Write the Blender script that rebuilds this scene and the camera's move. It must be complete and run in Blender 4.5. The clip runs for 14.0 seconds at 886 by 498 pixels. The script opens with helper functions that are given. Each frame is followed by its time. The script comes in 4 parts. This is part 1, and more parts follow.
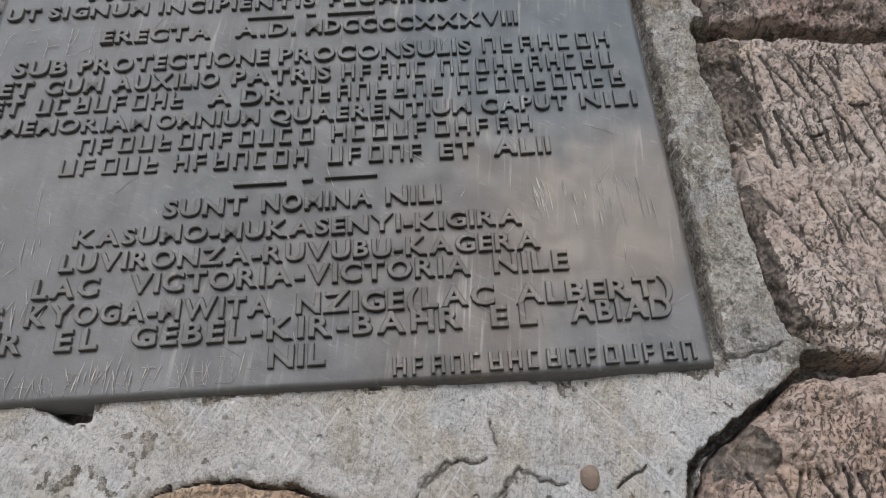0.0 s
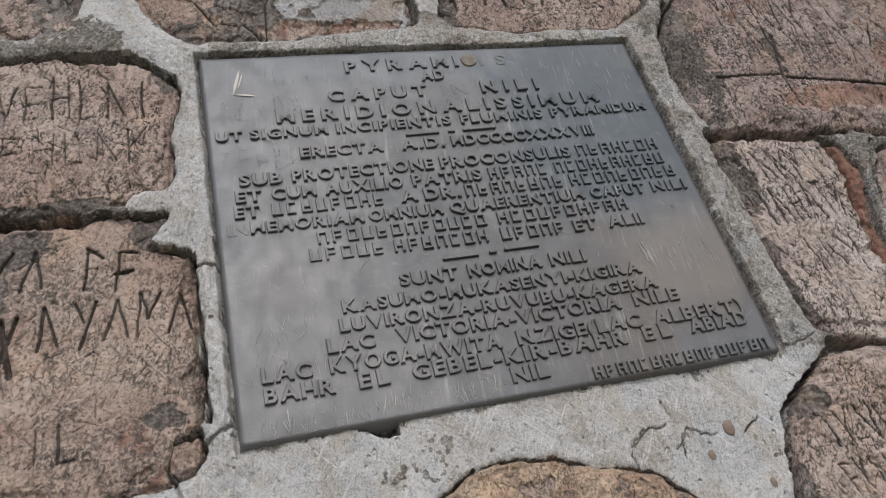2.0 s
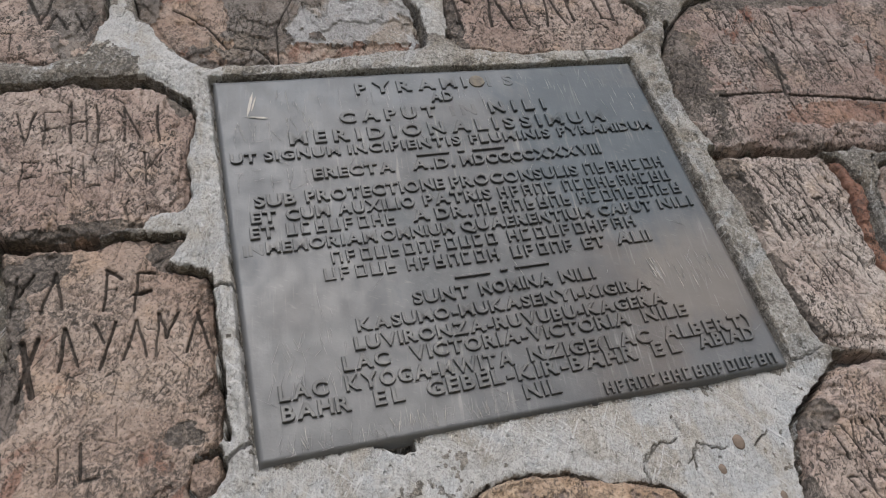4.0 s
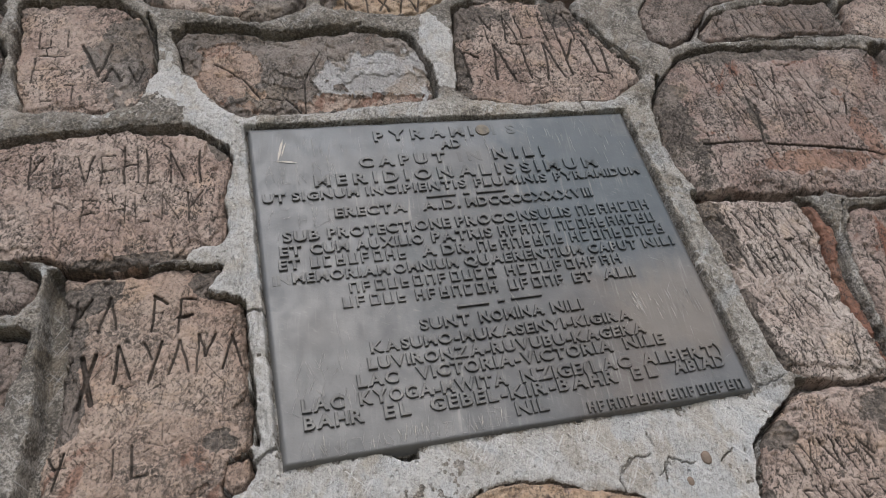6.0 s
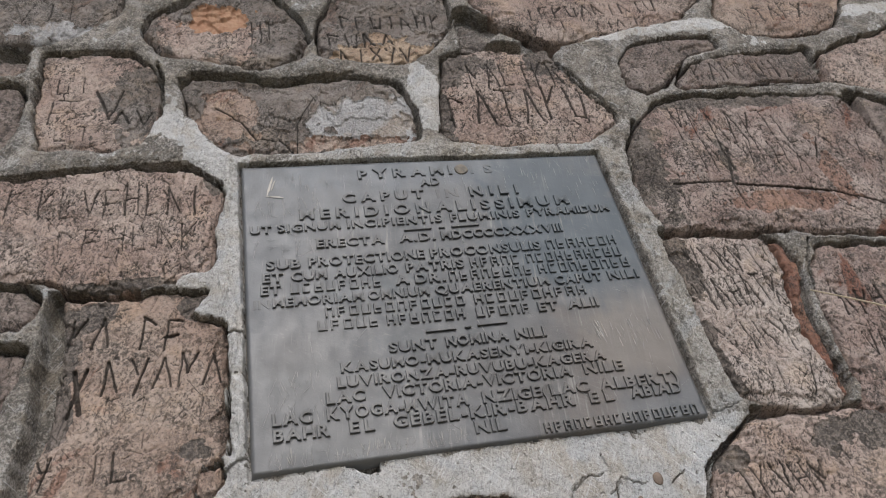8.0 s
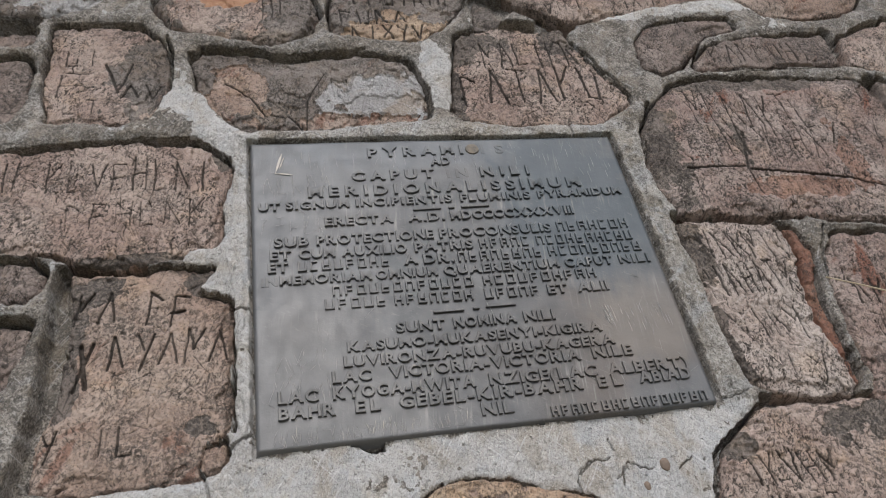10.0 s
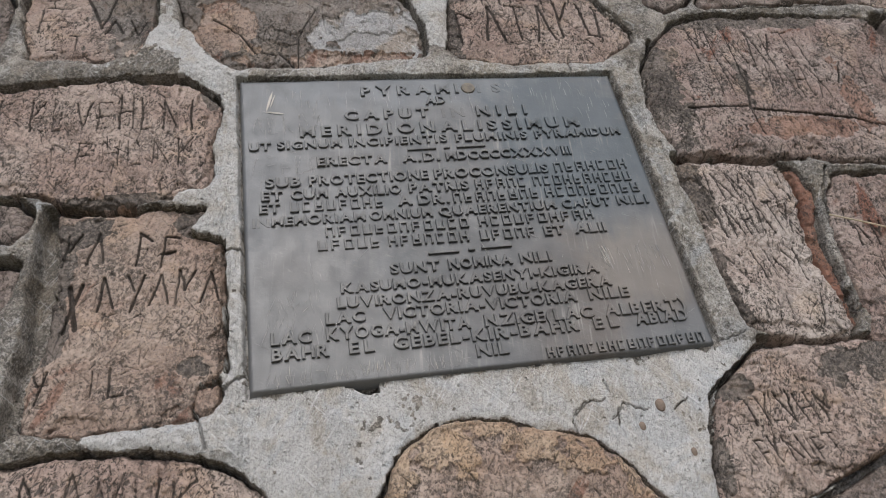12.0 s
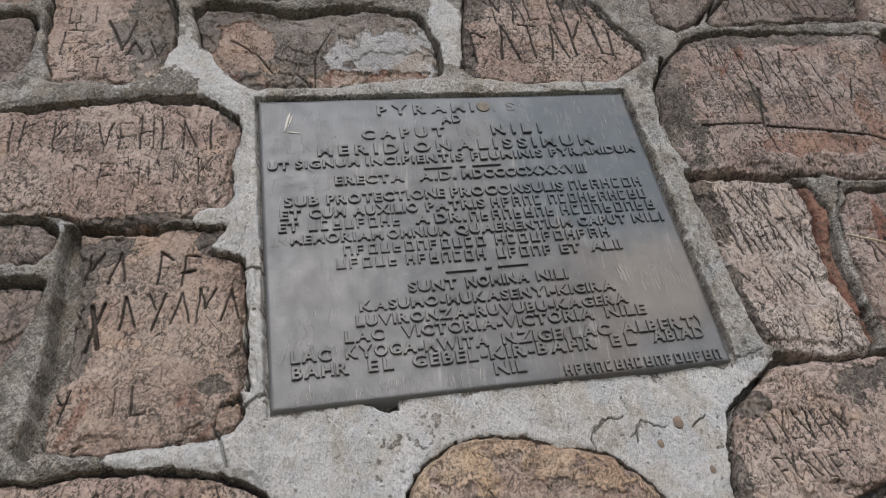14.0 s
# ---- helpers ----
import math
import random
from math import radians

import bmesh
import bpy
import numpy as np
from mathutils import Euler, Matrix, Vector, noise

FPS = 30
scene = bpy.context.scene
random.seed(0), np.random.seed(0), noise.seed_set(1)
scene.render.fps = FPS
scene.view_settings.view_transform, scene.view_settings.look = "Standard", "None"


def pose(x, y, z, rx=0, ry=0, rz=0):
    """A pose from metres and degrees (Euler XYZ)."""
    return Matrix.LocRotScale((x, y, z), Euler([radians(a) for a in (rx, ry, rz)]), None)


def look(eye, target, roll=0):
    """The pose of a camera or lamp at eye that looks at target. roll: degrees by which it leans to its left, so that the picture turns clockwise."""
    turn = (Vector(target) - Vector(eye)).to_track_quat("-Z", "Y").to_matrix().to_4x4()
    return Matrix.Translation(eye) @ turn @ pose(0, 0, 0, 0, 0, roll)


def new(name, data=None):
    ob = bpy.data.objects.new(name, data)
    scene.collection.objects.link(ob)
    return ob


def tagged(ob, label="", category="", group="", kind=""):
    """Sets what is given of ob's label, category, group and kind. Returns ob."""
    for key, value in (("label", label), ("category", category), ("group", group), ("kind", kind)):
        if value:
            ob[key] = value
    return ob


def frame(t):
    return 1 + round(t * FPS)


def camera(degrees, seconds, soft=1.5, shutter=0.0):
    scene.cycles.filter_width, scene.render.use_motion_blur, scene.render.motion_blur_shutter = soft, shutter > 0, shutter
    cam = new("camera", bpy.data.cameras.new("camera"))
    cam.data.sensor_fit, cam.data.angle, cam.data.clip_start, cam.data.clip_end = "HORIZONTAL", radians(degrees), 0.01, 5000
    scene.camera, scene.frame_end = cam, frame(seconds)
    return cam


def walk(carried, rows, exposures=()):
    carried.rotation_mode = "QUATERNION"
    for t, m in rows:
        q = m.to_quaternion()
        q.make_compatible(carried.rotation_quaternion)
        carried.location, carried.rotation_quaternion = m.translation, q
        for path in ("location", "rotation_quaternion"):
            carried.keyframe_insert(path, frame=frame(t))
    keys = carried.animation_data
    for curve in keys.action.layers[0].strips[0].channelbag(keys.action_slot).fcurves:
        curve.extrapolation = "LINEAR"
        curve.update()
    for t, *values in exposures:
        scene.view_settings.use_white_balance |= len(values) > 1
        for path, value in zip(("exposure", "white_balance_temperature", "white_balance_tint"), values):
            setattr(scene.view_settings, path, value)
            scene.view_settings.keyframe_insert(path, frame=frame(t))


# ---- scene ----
LEAN_BACK, PLAQUE_HEIGHT = 42.0, 1.25
# The sloping face: x along it, z up the slope, y into the masonry; the origin is the plaque's lower left corner.
FACE = pose(0, 0, PLAQUE_HEIGHT, -LEAN_BACK, 0, 0)

cam = camera(59.4, 14.0, soft=1.1)
PATH = [
    (0, (0.378, -0.478, -0.167), (0.37, 1.269, 0.807), -3.2),
    (0.3, (0.365, -0.497, -0.163), (0.346, 1.283, 0.748), -3.8),
    (0.5, (0.342, -0.512, -0.188), (0.311, 1.248, 0.761), -3.9),
    (0.7, (0.289, -0.54, -0.193), (0.276, 1.216, 0.763), -3.9),
    (0.8, (0.25, -0.561, -0.192), (0.281, 1.2, 0.756), -5.0),
    (1, (0.17, -0.584, -0.199), (0.398, 1.15, 0.771), -8.2),
    (1.2, (0.118, -0.617, -0.214), (0.433, 1.101, 0.76), -10.7),
    (1.5, (0.055, -0.637, -0.234), (0.485, 1.051, 0.751), -13.4),
    (1.7, (0.049, -0.653, -0.234), (0.488, 1.021, 0.769), -14.2),
    (2, (0.025, -0.67, -0.236), (0.521, 0.98, 0.78), -15.9),
    (2.5, (0.014, -0.678, -0.237), (0.534, 0.952, 0.798), -16.4),
    (5, (0.003, -0.692, -0.241), (0.462, 0.938, 0.822), -16.1),
    (5.5, (-0.004, -0.727, -0.247), (0.434, 0.897, 0.837), -15.6),
    (6, (0.003, -0.782, -0.289), (0.457, 0.822, 0.816), -15.0),
    (6.5, (0.038, -0.81, -0.341), (0.435, 0.776, 0.811), -14.2),
    (7, (0.059, -0.819, -0.357), (0.396, 0.762, 0.822), -12.9),
    (7.5, (0.066, -0.825, -0.363), (0.459, 0.727, 0.835), -13.7),
    (8, (0.064, -0.824, -0.363), (0.447, 0.709, 0.863), -13.4),
    (8.2, (0.063, -0.823, -0.36), (0.438, 0.707, 0.872), -13.0),
    (10.3, (0.067, -0.812, -0.358), (0.423, 0.771, 0.811), -11.5),
    (10.5, (0.069, -0.809, -0.358), (0.426, 0.788, 0.792), -11.5),
    (11, (0.076, -0.803, -0.358), (0.436, 0.816, 0.76), -11.3),
    (11.5, (0.076, -0.796, -0.357), (0.437, 0.835, 0.743), -11.3),
    (12, (0.07, -0.795, -0.357), (0.426, 0.846, 0.73), -11.3),
    (12.5, (0.07, -0.799, -0.355), (0.415, 0.841, 0.738), -11.2),
    (13, (0.064, -0.795, -0.353), (0.401, 0.84, 0.749), -10.9),
    (13.5, (0.067, -0.801, -0.352), (0.403, 0.834, 0.75), -10.8),
    (14, (0.057, -0.804, -0.354), (0.397, 0.82, 0.763), -11.2),
]
walk(cam, [(t, FACE @ look(eye, target, roll)) for t, eye, target, roll in PATH], [(0.0, 0.0), (14.0, 0.0)])

# ---- light: a bright overcast sky with a veiled sun high behind the viewer ----
SUN_HEIGHT, SUN_BEARING = 72.0, 150.0
world = bpy.data.worlds.new("overcast_sky")
scene.world = world
world.use_nodes = True
wn, wl = world.node_tree.nodes, world.node_tree.links
wn.clear()
sky = wn.new("ShaderNodeTexSky")
sky.sky_type = "NISHITA"
sky.sun_disc = False
sky.sun_elevation, sky.sun_rotation = radians(SUN_HEIGHT), radians(SUN_BEARING)
sky.air_density, sky.dust_density, sky.ozone_density = 1.0, 4.0, 1.0
veil = wn.new("ShaderNodeHueSaturation")
veil.inputs["Saturation"].default_value = 0.7
back = wn.new("ShaderNodeBackground")
back.inputs["Strength"].default_value = 0.143
wout = wn.new("ShaderNodeOutputWorld")
wl.new(sky.outputs[0], veil.inputs["Color"])
wl.new(veil.outputs[0], back.inputs["Color"])
wl.new(back.outputs[0], wout.inputs["Surface"])
sun = new("sun", bpy.data.lights.new("sun", "SUN"))
sun.data.energy, sun.data.angle, sun.data.color = 1.35, radians(40), (1.0, 0.985, 0.99)
az, el = radians(SUN_BEARING), radians(SUN_HEIGHT)
sun.matrix_world = look((0.3 + 9 * math.cos(el) * math.sin(-az), 9 * math.cos(el) * math.cos(az), 1.5 + 9 * math.sin(el)), (0.3, 0, 1.5))


# ---- materials ----
class Nodes:
    """A small wrapper for building node materials."""

    def __init__(self, name):
        self.mat = bpy.data.materials.new(name)
        self.mat.use_nodes = True
        self.n, self.l = self.mat.node_tree.nodes, self.mat.node_tree.links
        self.n.clear()
        self.bsdf = self.n.new("ShaderNodeBsdfPrincipled")
        out = self.n.new("ShaderNodeOutputMaterial")
        self.l.new(self.bsdf.outputs[0], out.inputs["Surface"])
        self.coord = self.n.new("ShaderNodeTexCoord").outputs["Object"]

    def put(self, socket, value):
        if isinstance(value, bpy.types.NodeSocket):
            self.l.new(value, socket)
        elif isinstance(value, tuple) and len(value) == 3 and socket.type == "RGBA":
            socket.default_value = (*value, 1)
        else:
            socket.default_value = value

    def shifted(self, amount=7.0):
        """Object coordinates, shifted by a random amount for each object."""
        info = self.n.new("ShaderNodeObjectInfo")
        mul = self.math("MULTIPLY", info.outputs["Random"], amount)
        add = self.n.new("ShaderNodeVectorMath")
        add.operation = "ADD"
        self.put(add.inputs[0], self.coord)
        self.put(add.inputs[1], mul)
        return add.outputs[0]

    def stretched(self, vector, scale, turn=0.0):
        m = self.n.new("ShaderNodeMapping")
        m.vector_type = "TEXTURE"
        self.put(m.inputs["Vector"], vector)
        m.inputs["Scale"].default_value = tuple(1 / c for c in scale)
        m.inputs["Rotation"].default_value = (0, radians(turn), 0)
        return m.outputs[0]

    def noise(self, vector, scale, detail=4.0, rough=0.55, warp=0.0):
        t = self.n.new("ShaderNodeTexNoise")
        self.put(t.inputs["Vector"], vector)
        t.inputs["Scale"].default_value, t.inputs["Detail"].default_value = scale, detail
        t.inputs["Roughness"].default_value, t.inputs["Distortion"].default_value = rough, warp
        return t.outputs["Fac"]

    def cells(self, vector, scale, feature="F1"):
        t = self.n.new("ShaderNodeTexVoronoi")
        t.feature = feature
        self.put(t.inputs["Vector"], vector)
        t.inputs["Scale"].default_value = scale
        return t.outputs["Distance"]

    def near(self, vector, x, z, rx, rz):
        """Distance from the place (x, z), in units of rx across and rz up."""
        m = self.n.new("ShaderNodeMapping")
        self.put(m.inputs["Vector"], vector)
        m.inputs["Location"].default_value, m.inputs["Scale"].default_value = (-x / rx, 0, -z / rz), (1 / rx, 0.0, 1 / rz)
        l = self.n.new("ShaderNodeVectorMath")
        l.operation = "LENGTH"
        self.put(l.inputs[0], m.outputs[0])
        return l.outputs["Value"]

    def ramp(self, fac, lo, hi, a=0.0, b=1.0):
        r = self.n.new("ShaderNodeMapRange")
        r.interpolation_type = "SMOOTHSTEP"
        for key, v in (("Value", fac), ("From Min", lo), ("From Max", hi), ("To Min", a), ("To Max", b)):
            self.put(r.inputs[key], v)
        return r.outputs[0]

    def math(self, op, a, b=0.0):
        m = self.n.new("ShaderNodeMath")
        m.operation = op
        self.put(m.inputs[0], a)
        self.put(m.inputs[1], b)
        return m.outputs[0]

    def mix(self, fac, a, b, blend="MIX"):
        m = self.n.new("ShaderNodeMix")
        m.data_type, m.blend_type = "RGBA", blend
        self.put(m.inputs[0], fac)
        self.put(m.inputs[6], a)
        self.put(m.inputs[7], b)
        return m.outputs[2]

    def bump(self, height, distance, strength=1.0, normal=None):
        b = self.n.new("ShaderNodeBump")
        b.inputs["Strength"].default_value, b.inputs["Distance"].default_value = strength, distance
        self.put(b.inputs["Height"], height)
        if normal is not None:
            self.put(b.inputs["Normal"], normal)
        return b.outputs[0]

    def done(self, colour, rough, metal=0.0, normal=None, specular=0.5):
        self.put(self.bsdf.inputs["Base Color"], colour)
        self.put(self.bsdf.inputs["Roughness"], rough)
        self.put(self.bsdf.inputs["Metallic"], metal)
        self.bsdf.inputs["Specular IOR Level"].default_value = specular
        if normal is not None:
            self.put(self.bsdf.inputs["Normal"], normal)
        return self.mat


def stone_material(name, main, pale, stain, lichen=0.5, rust=0.0, fleck=0.88, dark=(0.080, 0.072, 0.064)):
    """Weathered quartzite: two tints, blotches of grey lichen, rusty veins, clustered dark pits, hair scratches, and
    cuts coloured darker with depth.
    """
    k = Nodes(name)
    v = k.shifted()
    big = k.noise(v, 9, 5, 0.6, 0.6)
    mid = k.noise(v, 34, 6, 0.65, 0.6)
    grain = k.noise(v, 520, 3, 0.7)
    zone = k.ramp(k.noise(v, 15, 5, 0.65, 0.4), 0.38, 0.58, 0.22, 1.0)
    flecks = k.math("MULTIPLY", k.ramp(k.noise(k.stretched(v, (1, 1, 0.6), 25), 240, 4, 0.68, 1.2), 0.515, 0.575), zone)
    specks = k.ramp(k.noise(v, 430, 3, 0.65, 0.4), 0.56, 0.64, 0, 0.9)
    hair = k.math("MAXIMUM", k.noise(k.stretched(v, (1, 1, 0.07), 14), 300, 2, 0.5, 0.15), k.noise(k.stretched(v, (1, 1, 0.08), -38), 290, 2, 0.5, 0.15))
    lines = k.math("MULTIPLY", k.ramp(hair, 0.62, 0.69), k.ramp(k.noise(v, 21, 4, 0.6), 0.44, 0.60))
    col = k.mix(k.ramp(big, 0.38, 0.62), main, pale)
    col = k.mix(k.ramp(mid, 0.52, 0.68, 0, 0.5), col, stain)
    col = k.mix(k.ramp(k.noise(v, 16, 4, 0.6, 0.3), 0.54, 0.66, 0, 0.5), col, tuple(c * w for c, w in zip(pale, (1.10, 1.0, 0.86))))
    if rust:
        col = k.mix(k.ramp(k.noise(k.stretched(v, (1, 1, 0.45), 35), 13, 4, 0.6, 1.5), 0.58, 0.66, 0, rust), col, (0.24, 0.098, 0.06))
    col = k.mix(k.ramp(grain, 0.56, 0.68, 0, 0.3), col, tuple(0.25 * c + 0.75 * 1.35 * sum(pale) / 3 * w for c, w in zip(pale, (1.06, 1.0, 0.96))))
    patch = k.math("MULTIPLY", k.ramp(k.noise(v, 13, 7, 0.72, 0.8), 0.60 - 0.22 * lichen, 0.74 - 0.20 * lichen), k.ramp(k.noise(v, 230, 4, 0.7, 0.4), 0.40, 0.58))
    col = k.mix(k.math("MULTIPLY", patch, 0.85), col, dark)
    col = k.mix(k.math("MULTIPLY", flecks, fleck), col, dark)
    col = k.mix(k.math("MULTIPLY", specks, 0.6), col, dark)
    col = k.mix(k.math("MULTIPLY", lines, 0.6), col, dark)
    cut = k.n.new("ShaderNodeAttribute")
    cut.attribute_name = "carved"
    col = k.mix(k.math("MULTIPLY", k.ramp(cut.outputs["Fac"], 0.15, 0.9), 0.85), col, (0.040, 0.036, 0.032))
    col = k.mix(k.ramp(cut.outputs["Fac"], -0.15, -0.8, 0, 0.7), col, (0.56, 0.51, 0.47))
    pits = k.math("ADD", k.math("MULTIPLY", flecks, 1.0), k.math("ADD", k.math("MULTIPLY", specks, 0.35), k.math("MULTIPLY", lines, 0.5)))
    h = k.math("SUBTRACT", k.math("ADD", k.math("MULTIPLY", grain, 0.45), k.math("MULTIPLY", k.noise(v, 120, 5, 0.65), 0.9)), pits)
    return k.done(col, k.ramp(mid, 0.3, 0.7, 0.70, 0.92), 0.0, k.bump(h, 0.0016, 1.0), 0.3)


def mortar_material(name, main, pale, warm, lichen, bloom=1.0):
    """Trowelled cement: fine sand, hair scratches, warm stains and dark lichen spots."""
    k = Nodes(name)
    v = k.coord
    col = k.mix(k.ramp(k.noise(v, 11, 5, 0.6, 0.5), 0.38, 0.62), main, pale)
    col = k.mix(k.ramp(k.noise(v, 17, 4, 0.6, 0.8), 0.48, 0.62, 0, 0.55), col, warm)
    col = k.mix(k.ramp(k.noise(v, 14, 5, 0.6, 1.2), 0.51, 0.62, 0, 0.55 * bloom), col, (0.49, 0.52, 0.54))
    strokes = k.noise(k.stretched(v, (1, 1, 0.12), 12), 230, 4, 0.65, 0.8)
    col = k.mix(k.math("MULTIPLY", k.ramp(strokes, 0.54, 0.64, 0, 0.5 * bloom), k.ramp(k.noise(v, 18, 4, 0.6, 0.5), 0.44, 0.60)), col, (0.66, 0.67, 0.66))
    col = k.mix(k.ramp(strokes, 0.42, 0.33, 0, 0.25 + 0.4 * lichen), col, (0.13, 0.12, 0.105))
    spot = k.math("MULTIPLY", k.ramp(k.noise(v, 26, 7, 0.72, 0.6), 0.66 - 0.22 * lichen, 0.76 - 0.2 * lichen), k.ramp(k.noise(v, 210, 4, 0.7), 0.36, 0.56))
    col = k.mix(k.math("MULTIPLY", spot, 0.85), col, (0.085, 0.08, 0.07))
    grain = k.noise(v, 420, 3, 0.7)
    col = k.mix(k.ramp(grain, 0.51, 0.59, 0, 0.2 + 0.45 * lichen), col, (0.11, 0.10, 0.09))
    col = k.mix(k.ramp(grain, 0.44, 0.37, 0, 0.45 * bloom), col, (0.60, 0.58, 0.55))
    col = k.mix(k.ramp(k.noise(v, 70, 6, 0.75, 0.6), 0.48, 0.36, 0, 0.2 + 0.4 * lichen), col, (0.17, 0.16, 0.14))
    scuff = k.math("ABSOLUTE", k.math("SUBTRACT", k.noise(v, 45, 4, 0.6, 1.5), 0.5))
    col = k.mix(k.ramp(scuff, 0.012, 0.003, 0, 0.45), col, (0.14, 0.13, 0.115))
    # cracks and pits get their shade as a darker colour
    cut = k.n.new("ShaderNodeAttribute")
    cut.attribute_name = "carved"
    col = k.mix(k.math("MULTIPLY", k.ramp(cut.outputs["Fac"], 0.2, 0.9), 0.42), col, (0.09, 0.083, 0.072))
    hairs = k.math("MAXIMUM", k.noise(k.stretched(v, (1, 1, 0.05), -42), 330, 2, 0.5, 0.3), k.noise(k.stretched(v, (1, 1, 0.06), 35), 360, 2, 0.5, 0.3))
    col = k.mix(k.math("MULTIPLY", k.ramp(hairs, 0.61, 0.67, 0, 0.65 * bloom), k.ramp(k.noise(v, 24, 4, 0.6), 0.40, 0.56)), col, (0.68, 0.68, 0.67))
    specks = k.ramp(k.noise(v, 300, 3, 0.7, 0.5), 0.60, 0.67, 0, 0.5 + 0.3 * lichen)
    col = k.mix(specks, col, (0.12, 0.11, 0.095))
    pits = k.ramp(k.cells(v, 62), 0.05, 0.15)
    h = k.math("ADD", k.math("MULTIPLY", k.noise(v, 120, 6, 0.7), 1.0), k.math("ADD", k.math("MULTIPLY", strokes, 0.7), k.math("MULTIPLY", pits, 0.6)))
    return k.done(col, 0.88, 0.0, k.bump(h, 0.0045, 1.0), 0.3)


def bronze_material(name, tint, bright, metal=0.42):
    """Dull, grey-patinated cast bronze with brushed wear, cloudy stains and painted sky sheen."""
    k = Nodes(name)
    v = k.coord
    cloud = k.noise(v, 6.5, 5, 0.6, 0.7)
    col = k.mix(k.ramp(cloud, 0.35, 0.65), tint, tuple(c * 1.12 for c in tint))
    col = k.mix(k.ramp(k.noise(v, 4.2, 3, 0.5, 0.3), 0.50, 0.70, 0, 0.6), col, (0.150, 0.127, 0.108))
    col = k.mix(k.ramp(k.noise(v, 23, 6, 0.7, 0.5), 0.50, 0.66, 0, 0.4), col, (0.088, 0.104, 0.110))
    # pale and blue-grey patina with sky sheen painted in, and a rubbed brown zone
    wisp = k.math("ADD", k.noise(v, 13, 6, 0.68, 0.8), k.math("MULTIPLY", k.noise(k.stretched(v, (1, 1, 0.2), 8), 70, 4, 0.65, 0.4), 0.5))
    for zx, zz, rx, rz, much, tone in ((0.04, 0.34, 0.13, 0.16, 0.55, (1.4, 1.4, 1.4)), (0.05, 0.06, 0.16, 0.14, 0.6, (1.45, 1.40, 1.34)), (0.25, 0.47, 0.22, 0.05, 0.6, (1.3, 1.38, 1.45)), (0.49, 0.13, 0.07, 0.07, 0.6, (1.6, 1.4, 1.2)), (0.46, 0.34, 0.11, 0.15, 0.8, (0.70, 0.83, 0.92)), (0.30, 0.10, 0.12, 0.10, 0.5, (0.84, 0.83, 0.82))):
        zone = k.ramp(k.math("ADD", k.near(v, zx, zz, rx, rz), k.math("MULTIPLY", wisp, -1.6)), 0.15, -0.55, 0, much)
        col = k.mix(zone, col, tuple(c * w for c, w in zip(tint, tone)))
    wear = k.noise(k.stretched(v, (1, 1, 0.06), 6), 240, 3, 0.6, 0.2)
    rubbed = k.ramp(k.noise(v, 8, 4, 0.6, 0.5), 0.46, 0.64)
    col = k.mix(k.math("MULTIPLY", k.ramp(wear, 0.54, 0.70, 0, 0.6), rubbed), col, bright)
    hair = k.noise(k.stretched(v, (0.2, 1, 1), 33), 420, 2, 0.6, 0.2)
    col = k.mix(k.ramp(hair, 0.60, 0.74, 0, 0.3), col, bright)
    rough = k.ramp(k.noise(v, 40, 5, 0.65), 0.3, 0.7, 0.48, 0.66)
    h = k.math("ADD", k.noise(v, 90, 6, 0.7), k.math("MULTIPLY", wear, 0.3))
    return k.done(col, rough, metal, k.bump(h, 0.0009, 0.6), 0.5)


def plain_material(name, a, b, scale, rough=0.9, bump=0.004):
    k = Nodes(name)
    n = k.noise(k.coord, scale, 8, 0.65, 0.4)
    return k.done(k.mix(k.ramp(n, 0.35, 0.65), a, b), rough, 0.0, k.bump(n, bump, 0.7), 0.3)


STONE = {
    "pink": stone_material("pink_quartzite", (0.402, 0.300, 0.252), (0.490, 0.400, 0.345), (0.194, 0.142, 0.118), 0.45),
    "tan": stone_material("tan_quartzite", (0.385, 0.283, 0.226), (0.465, 0.372, 0.308), (0.200, 0.132, 0.098), 0.50, 0.6, 0.6),
    "orange": stone_material("ochre_quartzite", (0.425, 0.300, 0.205), (0.515, 0.398, 0.290), (0.200, 0.130, 0.092), 0.20, 0.45, 0.7),
    "red": stone_material("red_quartzite", (0.356, 0.263, 0.227), (0.446, 0.370, 0.329), (0.169, 0.114, 0.097), 0.6, 0.85),
    "pale": stone_material("pale_quartzite", (0.465, 0.385, 0.338), (0.555, 0.488, 0.438), (0.31, 0.235, 0.195), 0.25),
    "rust": stone_material("rusty_quartzite", (0.25, 0.12, 0.085), (0.30, 0.17, 0.12), (0.17, 0.085, 0.06), 0.2),
    "ruddy": stone_material("ruddy_layer", (0.31, 0.185, 0.14), (0.37, 0.25, 0.20), (0.18, 0.095, 0.07), 0.4),
    "grey": stone_material("grey_quartzite", (0.249, 0.197, 0.170), (0.344, 0.289, 0.255), (0.156, 0.125, 0.108), 0.7, 0.25),
    "lichened": stone_material("lichen_covered_stone", (0.200, 0.168, 0.145), (0.285, 0.245, 0.212), (0.12, 0.10, 0.088), 0.95),
    "slate": stone_material("flaking_grey_stone", (0.203, 0.172, 0.148), (0.299, 0.268, 0.241), (0.208, 0.153, 0.115), 0.65, 0.25),
    "smooth": mortar_material("pale_smooth_layer", (0.38, 0.375, 0.37), (0.50, 0.50, 0.50), (0.36, 0.27, 0.18), 0.2, 0.6),
    "terracotta": plain_material("fresh_orange_layer", (0.35, 0.195, 0.12), (0.44, 0.28, 0.18), 45, 0.8, 0.002),
}
